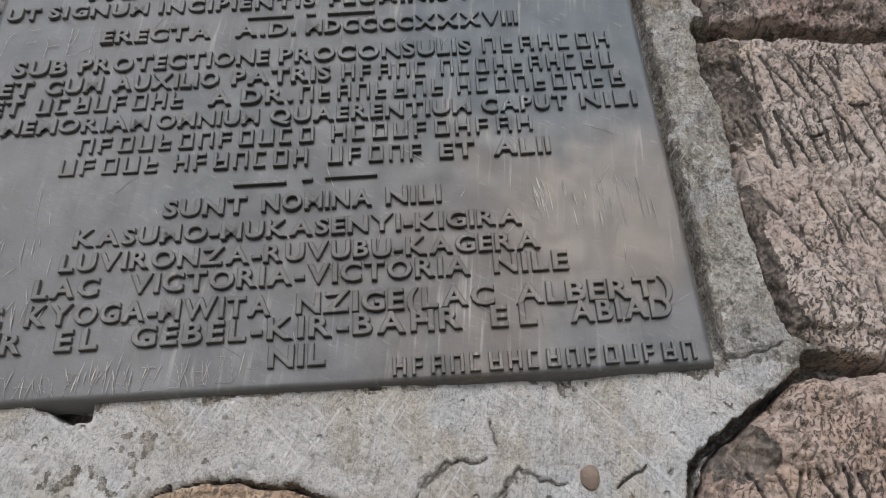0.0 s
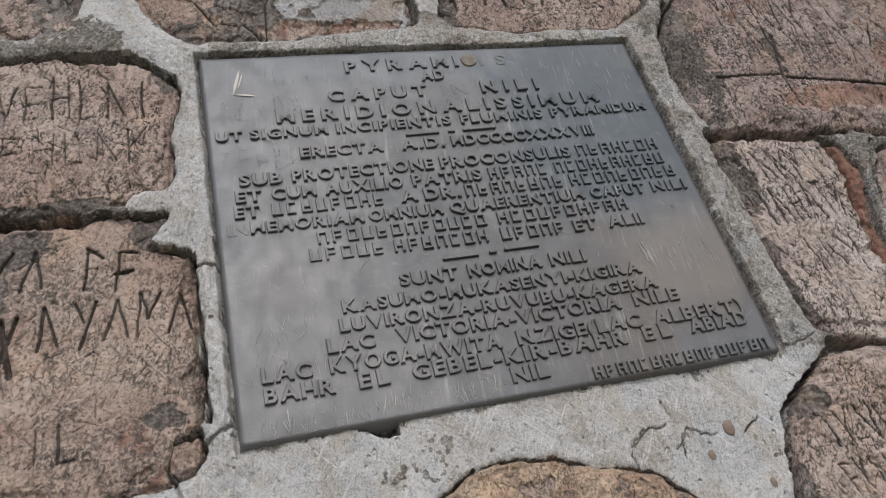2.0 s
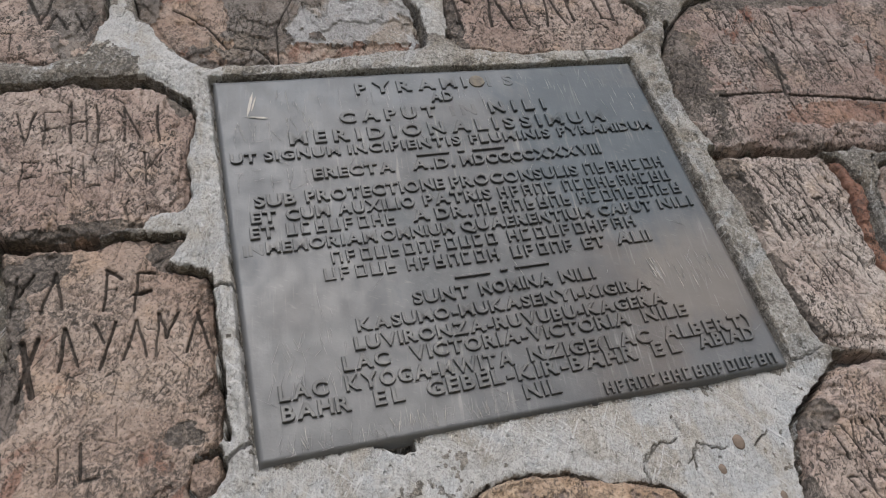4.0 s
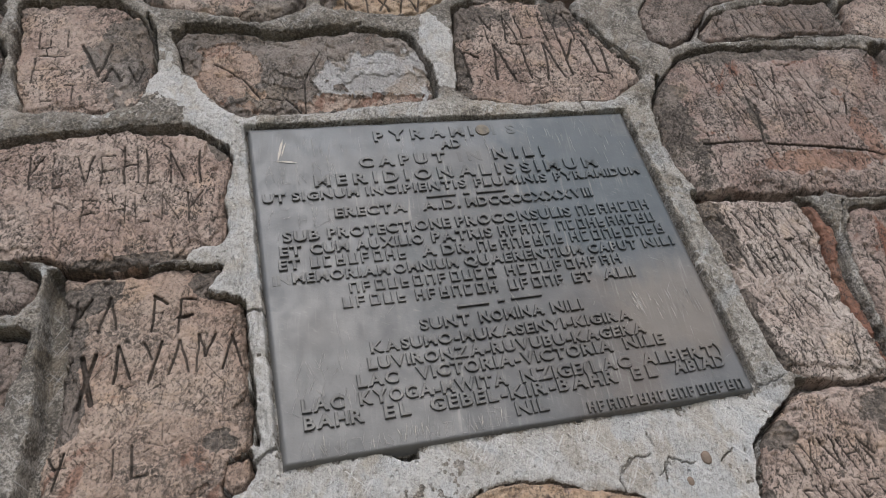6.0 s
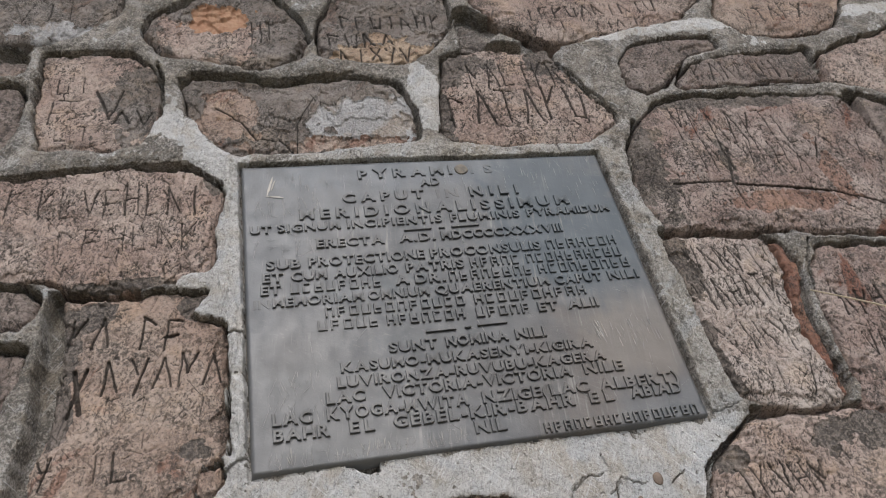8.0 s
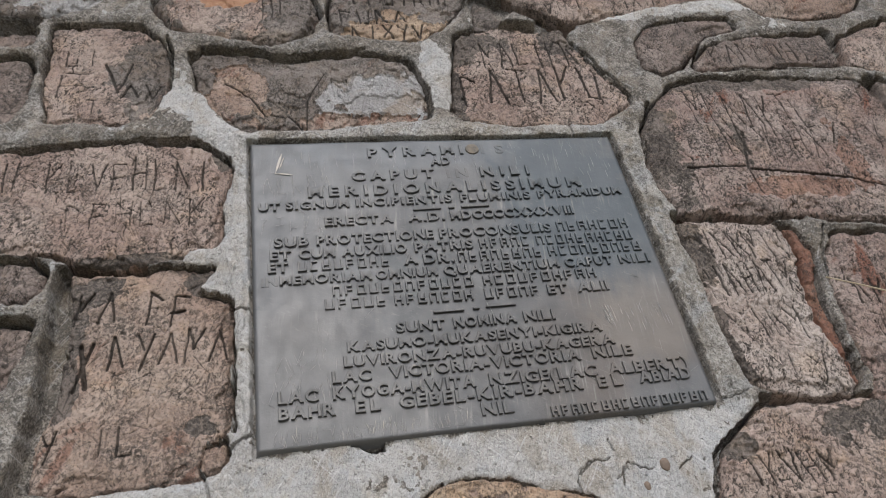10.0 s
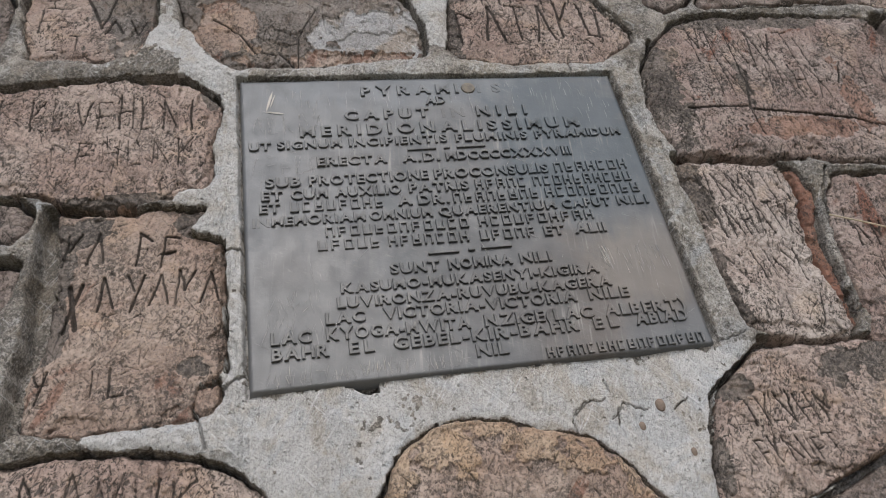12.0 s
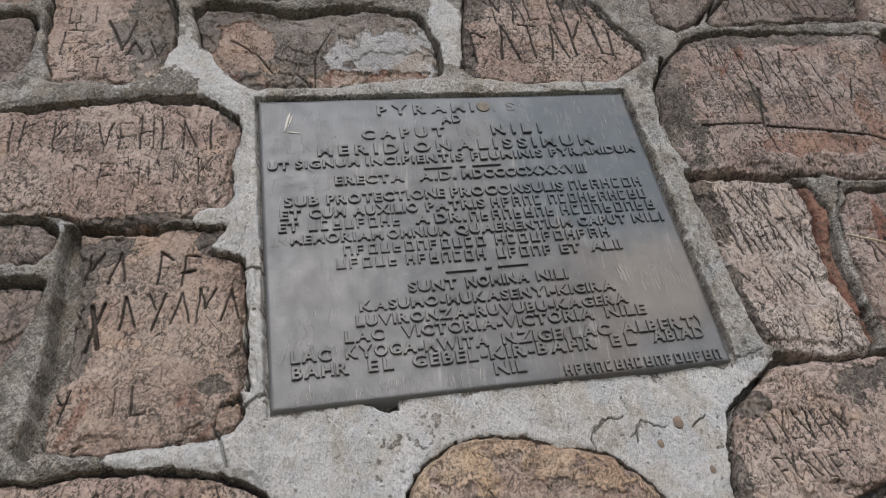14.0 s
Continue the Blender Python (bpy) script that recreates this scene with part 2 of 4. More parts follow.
LIGHT_MORTAR = mortar_material("light_cement", (0.515, 0.508, 0.485), (0.61, 0.61, 0.595), (0.42, 0.37, 0.295), 0.15)
DARK_MORTAR = mortar_material("weathered_and_shaded_cement", (0.285, 0.258, 0.220), (0.43, 0.40, 0.355), (0.245, 0.205, 0.150), 1.05, 0.5)
MID_MORTAR = mortar_material("greyed_cement", (0.36, 0.340, 0.300), (0.48, 0.465, 0.43), (0.32, 0.275, 0.205), 0.7, 0.8)
BRONZE = bronze_material("patinated_bronze", (0.132, 0.137, 0.141), (0.29, 0.285, 0.27))
BRONZE_LETTER = bronze_material("cast_bronze_letters", (0.124, 0.127, 0.127), (0.29, 0.28, 0.26))
BRIGHT_SCRATCH = plain_material("scratched_bright_metal", (0.52, 0.50, 0.46), (0.60, 0.55, 0.48), 60, 0.55, 0.0002)
FAINT_SCRATCH = plain_material("dulled_scratch", (0.31, 0.31, 0.305), (0.37, 0.365, 0.35), 60, 0.6, 0.0002)
WORN_SPOT = plain_material("worn_brassy_patch", (0.21, 0.18, 0.135), (0.13, 0.12, 0.105), 180, 0.6, 0.0006)
PEBBLE = plain_material("brown_pebble", (0.25, 0.19, 0.145), (0.19, 0.15, 0.12), 90, 0.7, 0.001)
MASONRY = plain_material("plain_masonry", (0.27, 0.22, 0.18), (0.20, 0.175, 0.15), 6, 0.9, 0.01)
EARTH = plain_material("dry_grass_and_earth", (0.10, 0.105, 0.045), (0.16, 0.12, 0.075), 1.7, 0.95, 0.03)


# ---- relief helpers ----
TABLE = np.random.RandomState(5).uniform(-1, 1, (256, 256))


def rough(x, z, size, seed=0):
    """Smooth value noise between -1 and 1 with lumps of that size in metres."""
    u, w = x / size + 37.3 * seed + 500, z / size + 11.7 * seed + 500
    i, j = np.floor(u).astype(int), np.floor(w).astype(int)
    a, b = u - i, w - j
    a, b = a * a * (3 - 2 * a), b * b * (3 - 2 * b)
    i0, i1, j0, j1 = i % 256, (i + 1) % 256, j % 256, (j + 1) % 256
    return (TABLE[i0, j0] * (1 - a) + TABLE[i1, j0] * a) * (1 - b) + (TABLE[i0, j1] * (1 - a) + TABLE[i1, j1] * a) * b


def smooth(t):
    t = np.clip(t, 0, 1)
    return t * t * (3 - 2 * t)


def worn_outline(corners, rounds=2, jitter=0.003, seed=0):
    """A closed outline with its corners rounded off and its line roughened."""
    p = np.array(corners, float)
    for _ in range(rounds):
        q = np.roll(p, -1, 0)
        p = np.stack([0.92 * p + 0.08 * q, 0.08 * p + 0.92 * q], 1).reshape(-1, 2)
    out = []
    for a, b in zip(p, np.roll(p, -1, 0)):
        n = max(1, int(np.hypot(*(b - a)) / 0.004))
        out += [a + (b - a) * i / n for i in range(n)]
    p = np.array(out)
    p[:, 0] += jitter * (rough(p[:, 0], p[:, 1], 0.03, seed) + 0.45 * rough(p[:, 0], p[:, 1], 0.007, seed + 3))
    p[:, 1] += jitter * (rough(p[:, 0], p[:, 1], 0.03, seed + 7) + 0.45 * rough(p[:, 0], p[:, 1], 0.007, seed + 9))
    return p


def inside_depth(x, z, outline):
    """Signed distance to the outline (positive inside) and the nearest place on it."""
    best, near = np.full(x.shape, 1e9), [np.zeros(x.shape), np.zeros(x.shape)]
    odd = np.zeros(x.shape, bool)
    for (ax, az_), (bx, bz) in zip(outline, np.roll(outline, -1, 0)):
        dx, dz = bx - ax, bz - az_
        t = np.clip(((x - ax) * dx + (z - az_) * dz) / (dx * dx + dz * dz + 1e-12), 0, 1)
        px, pz = ax + t * dx, az_ + t * dz
        d = (x - px) ** 2 + (z - pz) ** 2
        closer = d < best
        best = np.where(closer, d, best)
        near = [np.where(closer, px, near[0]), np.where(closer, pz, near[1])]
        if abs(dz) > 1e-12:
            odd ^= ((az_ > z) != (bz > z)) & (x < ax + (z - az_) * dx / dz)
    best = np.sqrt(best)
    return np.where(odd, best, -best), near


def carve(h, x, z, strokes):
    """Cut grooves (x0, z0, x1, z1, width, depth) into the heights h over a regular grid."""
    gx, gz = x[:, 0], z[0]
    cut = np.zeros(h.shape)
    for x0, z0, x1, z1, w, depth in strokes:
        i0, i1 = np.searchsorted(gx, (min(x0, x1) - w, max(x0, x1) + w))
        j0, j1 = np.searchsorted(gz, (min(z0, z1) - w, max(z0, z1) + w))
        if i1 <= i0 or j1 <= j0:
            continue
        sx, sz = x[i0:i1, j0:j1], z[i0:i1, j0:j1]
        dx, dz = x1 - x0, z1 - z0
        t = np.clip(((sx - x0) * dx + (sz - z0) * dz) / (dx * dx + dz * dz + 1e-12), 0, 1)
        d = np.hypot(sx - x0 - t * dx, sz - z0 - t * dz) / w
        cut[i0:i1, j0:j1] = np.maximum(cut[i0:i1, j0:j1], depth * np.clip(1 - d * d, 0, 1))
    h -= cut


def sheet(name, x, z, h, keep, material, picks=None, carved=None):
    """A mesh over the kept points of a grid, each point raised by h from the face."""
    quad = keep[:-1, :-1] & keep[1:, :-1] & keep[1:, 1:] & keep[:-1, 1:]
    nx, nz = keep.shape
    ids = np.arange(nx * nz).reshape(nx, nz)
    faces = np.stack([ids[:-1, :-1][quad], ids[1:, :-1][quad], ids[1:, 1:][quad], ids[:-1, 1:][quad]], 1)
    used, inverse = np.unique(faces, return_inverse=True)
    faces = inverse.reshape(-1, 4)
    co = np.stack([x.ravel()[used], -h.ravel()[used], z.ravel()[used]], 1)
    me = bpy.data.meshes.new(name)
    me.vertices.add(len(co))
    me.vertices.foreach_set("co", co.ravel())
    me.loops.add(faces.size)
    me.loops.foreach_set("vertex_index", faces.ravel().astype(np.int32))
    me.polygons.add(len(faces))
    me.polygons.foreach_set("loop_start", np.arange(0, faces.size, 4, dtype=np.int32))
    for m in material if isinstance(material, tuple) else (material,):
        me.materials.append(m)
    if picks is not None:
        me.polygons.foreach_set("material_index", picks[:-1, :-1][quad].astype(np.int32))
    if carved is not None:
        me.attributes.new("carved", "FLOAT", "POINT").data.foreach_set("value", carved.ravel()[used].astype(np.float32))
    me.update(calc_edges=True)
    me.polygons.foreach_set("use_smooth", np.ones(len(faces), bool))
    return me


def part(name, me, parent, label=""):
    ob = new(name, me)
    ob.parent = parent
    return tagged(ob, label)


def scrawl(rng, x0, z0, x1, z1, tall, count, width=0.0017, depth=0.0024, slant=0.0):
    """A row of carved bars, a few to each mark, from (x0, z0) to (x1, z1)."""
    bars = [(0, 0, 0.05, 1), (0, 0, 0.5, 1), (0.5, 1, 1, 0), (1, 0, 0.95, 1), (0, 0.5, 1, 0.55), (0, 0, 0.9, 0.05), (0, 1, 0.9, 0.95), (0.1, 0.5, 1, 0)]
    out = []
    for i in range(count):
        f = i / max(1, count - 1)
        cx, cz = x0 + (x1 - x0) * f, z0 + (z1 - z0) * f + rng.uniform(-0.06, 0.06) * tall
        wide = 0.62 * abs(x1 - x0) / max(1, count - 1) if count > 1 else tall * 0.6
        t = tall * rng.uniform(0.85, 1.12)
        for a, b, c, d in rng.sample(bars, rng.choice((2, 3, 4))):
            p, q = (cx + a * wide + slant * b * t, cz + b * t), (cx + c * wide + slant * d * t, cz + d * t)
            pts = [(p[0] + (q[0] - p[0]) * f / 4 + rng.uniform(-0.04, 0.04) * t, p[1] + (q[1] - p[1]) * f / 4 + rng.uniform(-0.03, 0.03) * t) for f in range(5)]
            w, deep = width * rng.uniform(0.8, 1.2), depth * rng.uniform(0.6, 1.15)
            out += [(*m, *n, w * rng.uniform(0.8, 1.15), deep) for m, n in zip(pts, pts[1:])]
    return out


# plain bars, in boxes one wide and one tall
BARS = {
    "k": ((0, 0, 0.04, 1), (0.05, 0.45, 0.8, 1)), "a": ((0, 0, 0.45, 1), (0.45, 1, 0.95, 0)), "p": ((0.05, 0, 0, 1), (0, 1, 0.7, 0.75)),
    "e": ((0, 0, 0.05, 1), (0.05, 1, 0.8, 0.97), (0, 0.45, 0.7, 0.5)), "n": ((0, 0, 0.05, 1), (0.05, 1, 0.8, 0.05)), "y": ((0, 1, 0.4, 0.5), (0.85, 1, 0.35, -0.15)),
    "m": ((0, 0, 0.08, 1), (0.08, 1, 0.45, 0.4), (0.45, 0.4, 0.9, 1)), "l": ((0, 1, 0, 0), (0, 0, 0.7, 0.04)), "t": ((0.5, 1, 0.5, 0), (0, 1, 1, 0.97)),
    "u": ((0, 1, 0.12, 0.05), (0.12, 0.05, 0.7, 0), (0.7, 0, 0.85, 0.95)), "h": ((0, 0, 0, 1), (0, 0.5, 0.8, 0.52), (0.8, 0, 0.8, 1)), "i": ((0.4, 0, 0.45, 1),),
    "x": ((0, 0, 0.9, 1), (0.1, 1, 0.8, 0)), "v": ((0, 1, 0.45, 0), (0.45, 0, 0.9, 1)),
}


def marks(rng, codes, x0, z0, x1, z1, tall, width=0.0019, depth=0.003, slant=0.0):
    """A row of carved marks, each of a few straight bars, from (x0, z0) to the far end (x1, z1)."""
    out = []
    pitch = (x1 - x0) / (len(codes) - 0.25)
    for i, code in enumerate(codes):
        if code == " ":
            continue
        cx = x0 + i * pitch
        cz = z0 + (z1 - z0) * i / len(codes) + rng.uniform(-0.05, 0.05) * tall
        t, wide = tall * rng.uniform(0.92, 1.08), 0.75 * pitch
        for a, b, c, d in BARS[code]:
            p, q = (cx + a * wide + slant * b * t, cz + b * t), (cx + c * wide + slant * d * t, cz + d * t)
            pts = [(p[0] + (q[0] - p[0]) * f / 3 + rng.uniform(-0.022, 0.022) * t, p[1] + (q[1] - p[1]) * f / 3 + rng.uniform(-0.022, 0.022) * t) for f in range(4)]
            w, deep = width * rng.uniform(0.8, 1.15), depth * rng.uniform(0.75, 1.15)
            out += [(*m, *n, w * rng.uniform(0.85, 1.1), deep * rng.uniform(0.8, 1.1)) for m, n in zip(pts, pts[1:])]
    return out


def scratches(rng, outline, count, lean, spread, long=0.03, depth=0.0012):
    lo, hi = outline.min(0), outline.max(0)
    out = []
    for _ in range(count):
        x, z = rng.uniform(lo[0], hi[0]), rng.uniform(lo[1], hi[1])
        a, l = radians(rng.gauss(lean, spread)), long * rng.uniform(0.3, 1.0)
        out.append((x, z, x + l * math.cos(a), z + l * math.sin(a), rng.uniform(0.0010, 0.0018), depth * rng.uniform(0.5, 1.4)))
    return out


# ---- the masonry face: stones bedded in cement joints ----
OUTLINES = []
STONES = []


def stone(kind, corners, rows=(), crown=-0.004, lean=100, spread=40, scores=2600, flakes=0.0, bulge=0.003, label="", cuts=(), layers=(), patches=(), pale_lines=()):
    """Note down one stone: its outline, its height against the plaque, and what is cut into it."""
    seed = len(STONES) + 1
    outline = worn_outline(corners, 2, 0.0032, seed)
    OUTLINES.append(outline)
    STONES.append((kind, outline, rows, crown, lean, spread, scores, flakes, bulge, label, cuts, layers, patches, pale_lines, seed))


STONE_LABELS = {"pink": "pink quartzite stone with scratched face", "tan": "tan quartzite stone with worn face", "red": "reddish quartzite stone with rusty stains", "grey": "dark lichened grey stone", "slate": "flaking dark grey stone", "rust": "narrow rust-red stone strip", "pale": "pale pink quartzite stone with dark scratches", "orange": "ochre quartzite stone with worn face"}


def build_stone(wall, kind, outline, rows, crown, lean, spread, scores, flakes, bulge, label, cuts, layers, patches, pale_lines, seed):
    rng = random.Random(seed)
    lo, hi = outline.min(0), outline.max(0)
    step = 0.003 if lo[0] > 0.9 else 0.0011 if lo[1] < 0.52 and hi[0] > -0.3 else 0.0016
    x, z = np.meshgrid(np.arange(lo[0] - 2 * step, hi[0] + 2 * step, step), np.arange(lo[1] - 2 * step, hi[1] + 2 * step, step), indexing="ij")
    d, near = inside_depth(x, z, outline)
    keep = d > -step
    wob = d + 0.003 * rough(x, z, 0.02, seed) + 0.002 * rough(x, z, 0.007, seed + 1)
    h = crown + 0.002 + 0.0030 * rough(x, z, 0.11, seed) + 0.0009 * rough(x, z, 0.04, seed + 2)
    h += 0.0004 * rough(x, z, 0.015, seed + 3) + 0.0006 * rough(x, z, 0.0055, seed + 4) + 0.0007 * rough(x, z, 0.0026, seed + 8)
    # chips broken out of the face, deeper towards the edge
    chip = rough(x, z, 0.045, seed + 14) + 0.5 * rough(x, z, 0.016, seed + 15) + 0.2 * rough(x, z, 0.006, seed + 16) - 38 * np.clip(d, 0, 0.05) + 0.25
    h -= 0.004 * smooth(chip * 7)
    h += 0.6 * bulge * smooth(d / 0.03) - 0.006 * (1 - smooth(wob / 0.005))
    picks = None
    if flakes:
        broad = max(0.07, 0.36 * (hi[0] - lo[0]))
        level = 2.2 * rough(x, z, broad, seed + 5) + 0.6 * rough(x, z, 0.3 * broad, seed + 6) + 0.2 * rough(x, z, 0.009, seed + 7)
        h += flakes * (np.floor(level) + smooth((level - np.floor(level)) * 11)) * smooth(wob / 0.012)
        if layers and not patches:
            picks = (np.floor(level).astype(int) + 4) % (len(layers) + 1)
    ax, az_ = 0.78 * x + 0.62 * z, 0.78 * z - 0.62 * x
    for slot, cx, cz, rx, rz in patches:
        out = np.hypot((x - cx) / rx, (z - cz) / rz) + 0.45 * rough(ax, az_, 0.03, seed + 11) + 0.26 * rough(ax, az_, 0.011, seed + 12) + 0.12 * rough(ax, az_, 0.004, seed + 13)
        picks = np.zeros(x.shape, int) if picks is None else picks
        picks = np.where(out < 1, slot, picks)
        h -= (0.0012 + 0.5 * flakes) * smooth((1.03 - out) * 16)
    area = (hi[0] - lo[0]) * (hi[1] - lo[1])
    before = h.copy()
    carve(h, x, z, scratches(rng, outline, int(2.4 * scores * area), lean, spread, 0.017, 0.0011))
    scored = before - h
    before = h.copy()
    strokes = list(cuts)
    for row in rows:
        strokes += marks(rng, *row)
    for _ in range(int(0.33 * scores * area)):
        mx, mz, size = rng.uniform(lo[0], hi[0]), rng.uniform(lo[1], hi[1]), rng.uniform(0.009, 0.026)
        strokes += marks(rng, rng.choice("kanvixmlyt"), mx, mz, mx + 0.55 * size, mz, size, 0.0012, rng.uniform(0.0008, 0.0022), rng.uniform(-0.5, 0.3))
    carve(h, x, z, strokes)
    # darker the deeper a cut or scratch goes; pale lines turn negative below
    cut_tone = np.clip((before - h) / 0.003, 0, 1) + np.clip(scored / 0.0020, 0, 0.95)
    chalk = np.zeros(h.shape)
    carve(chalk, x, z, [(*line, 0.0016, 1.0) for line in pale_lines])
    cut_tone = np.where(chalk < 0, np.minimum(cut_tone, 0) + chalk * (0.55 + 0.45 * rough(x, z, 0.003, seed + 21)), cut_tone)
    h = np.where(d < 0.0003, -0.045, h)
    x, z = np.where(d < 0, near[0], x), np.where(d < 0, near[1], z)
    kinds = tuple(STONE[k] for k in (kind, *layers))
    label = label or STONE_LABELS.get(kind, "")
    part("stone", sheet("stone", x, z, h, keep, kinds, picks, cut_tone), wall, label)


# beside the plaque, on its left
stone("pink", [(-0.372, 0.480), (-0.290, 0.491), (-0.167, 0.494), (-0.077, 0.489), (-0.028, 0.448), (-0.021, 0.421), (-0.036, 0.360), (-0.039, 0.316), (-0.047, 0.296), (-0.077, 0.288), (-0.086, 0.272), (-0.140, 0.273), (-0.196, 0.277), (-0.220, 0.281), (-0.242, 0.300), (-0.344, 0.311)],
      [("klvehlni", -0.267, 0.407, -0.05, 0.397, 0.052, 0.0020, 0.0030), ("pehlnk", -0.235, 0.340, -0.056, 0.333, 0.043, 0.0017, 0.0026), ("kikunmla", -0.219, 0.300, -0.09, 0.294, 0.022, 0.0013, 0.0018), ("hk", -0.34, 0.41, -0.285, 0.41, 0.05)], -0.006, 100, 50, 3200, layers=("lichened",), patches=((1, -0.035, 0.455, 0.018, 0.03), (1, -0.15, 0.282, 0.07, 0.008)))
stone("tan", [(-0.221, 0.278), (-0.133, 0.268), (-0.092, 0.267), (-0.080, 0.264), (-0.042, 0.262), (-0.051, 0.246), (-0.061, 0.229), (-0.024, 0.215), (-0.021, 0.181), (-0.023, 0.142), (-0.024, 0.073), (-0.028, 0.031), (-0.054, 0.022), (-0.060, 0.0), (-0.051, -0.016), (-0.135, -0.018), (-0.195, -0.019), (-0.233, -0.013), (-0.235, 0.044), (-0.218, 0.095), (-0.215, 0.207)],
      [("ka pe", -0.211, 0.197, -0.076, 0.181, 0.044, 0.0021, 0.0048, 0.10), ("nyama", -0.164, 0.131, -0.030, 0.133, 0.043, 0.0020, 0.0044, 0.08), ("kx", -0.224, 0.106, -0.182, 0.108, 0.060, 0.0030, 0.0060), ("y il", -0.226, 0.026, -0.125, 0.018, 0.032, 0.0019, 0.0036), ("lvi", -0.14, 0.075, -0.06, 0.065, 0.02, 0.0014, 0.0015)],
      -0.014, 60, 60, 1100, 0.0, 0.005, "tan quartzite block with deep carved bars", layers=("lichened",), patches=((1, -0.20, 0.245, 0.035, 0.022), (1, -0.055, 0.245, 0.022, 0.022), (1, -0.21, 0.15, 0.014, 0.07), (1, -0.06, 0.045, 0.022, 0.014)))
stone("tan", [(-0.053, 0.020), (-0.033, 0.025), (-0.028, 0.005), (-0.036, -0.012), (-0.051, -0.014), (-0.058, 0.001)], (), -0.012, bulge=0.003)
stone("grey", [(-0.40, 0.308), (-0.274, 0.295), (-0.250, 0.271), (-0.254, 0.246), (-0.271, 0.231), (-0.40, 0.230)], (), -0.016)
stone("grey", [(-0.40, 0.214), (-0.268, 0.207), (-0.255, 0.197), (-0.260, 0.152), (-0.272, 0.118), (-0.305, 0.06), (-0.40, 0.03)], (), -0.016)
# below the plaque
stone("pink", [(-0.36, -0.035), (-0.188, -0.040), (-0.106, -0.047), (-0.057, -0.058), (-0.023, -0.076), (0.004, -0.097), (0.025, -0.123), (0.040, -0.157), (0.032, -0.21), (-0.36, -0.20)],
      [("navuk", -0.22, -0.10, -0.05, -0.12, 0.04)], -0.012, 80, 40, 2200, 0.002)
stone("orange", [(0.132, -0.127), (0.141, -0.104), (0.162, -0.076), (0.189, -0.061), (0.215, -0.054), (0.265, -0.056), (0.296, -0.062), (0.312, -0.076), (0.367, -0.090), (0.386, -0.111), (0.406, -0.133), (0.424, -0.154), (0.437, -0.173), (0.429, -0.213), (0.406, -0.25), (0.122, -0.24), (0.117, -0.168)],
      (), -0.004, 95, 30, 1600, 0.0035, 0.006, "ochre-edged quartzite block below the plaque", layers=("tan",), patches=((1, 0.27, -0.165, 0.13, 0.072),))
stone("pink", [(0.488, -0.162), (0.519, -0.089), (0.529, -0.055), (0.574, -0.027), (0.598, -0.008), (0.658, -0.003), (0.767, -0.015), (0.826, -0.026), (0.767, -0.134), (0.688, -0.157), (0.623, -0.174), (0.571, -0.198), (0.489, -0.204), (0.487, -0.186)],
      [("ikvhm", 0.553, -0.102, 0.668, -0.108, 0.037, 0.0018, 0.0034, -0.25), ("eknuet", 0.556, -0.146, 0.652, -0.150, 0.028, 0.0016, 0.0030, -0.25)], -0.004, 120, 50, 2400, 0.0025, layers=("lichened",), patches=((1, 0.77, -0.040, 0.11, 0.03), (1, 0.545, -0.055, 0.035, 0.022), (1, 0.50, -0.13, 0.012, 0.05)))
stone("grey", [(0.777, -0.142), (0.90, -0.132), (0.90, -0.30), (0.592, -0.29), (0.494, -0.245), (0.504, -0.215), (0.574, -0.206), (0.632, -0.183), (0.691, -0.166)], (), -0.014)
# beside the plaque, on its right
stone("pale", [(0.591, 0.291), (0.684, 0.284), (0.757, 0.271), (0.760, 0.215), (0.741, 0.167), (0.733, 0.115), (0.741, 0.055), (0.748, 0.012), (0.735, -0.005), (0.677, -0.002), (0.627, 0.007), (0.600, 0.022), (0.598, 0.050), (0.597, 0.085), (0.594, 0.136), (0.598, 0.183), (0.595, 0.234), (0.591, 0.270)],
      [("vnnmiv", 0.622, 0.215, 0.752, 0.205, 0.045, 0.0018, 0.0034, -0.15), ("inhatx", 0.62, 0.155, 0.735, 0.15, 0.05, 0.0020, 0.0036, -0.1), ("viny", 0.622, 0.085, 0.72, 0.085, 0.045, 0.0017, 0.0028, -0.2), ("iy", 0.655, 0.02, 0.72, 0.02, 0.04, 0.0015, 0.0024)], -0.004, 105, 32, 4200, 0.0, 0.003, "pink quartzite block densely scored with scratches", layers=("lichened",), patches=((1, 0.602, 0.235, 0.021, 0.05), (1, 0.60, 0.08, 0.010, 0.07)),
      pale_lines=[(0.664, 0.145, 0.605, 0.099), (0.662, 0.173, 0.674, 0.112), (0.628, 0.138, 0.685, 0.131), (0.619, 0.107, 0.648, 0.105), (0.70, 0.20, 0.71, 0.13)] + [(0.648 + 0.021 * math.cos(a), 0.127 + 0.023 * math.sin(a), 0.648 + 0.021 * math.cos(a + 0.5), 0.127 + 0.023 * math.sin(a + 0.5)) for a in (0.3, 0.8, 1.3, 1.8, 2.3, 2.8, 3.3, 3.8)])
stone("rust", [(0.760, 0.266), (0.769, 0.263), (0.786, 0.224), (0.767, 0.167), (0.757, 0.112), (0.756, 0.059), (0.757, 0.014), (0.750, 0.012), (0.743, 0.055), (0.735, 0.115), (0.744, 0.167), (0.763, 0.215)], (), -0.008, 110, 20, 700, 0.0, 0.0)
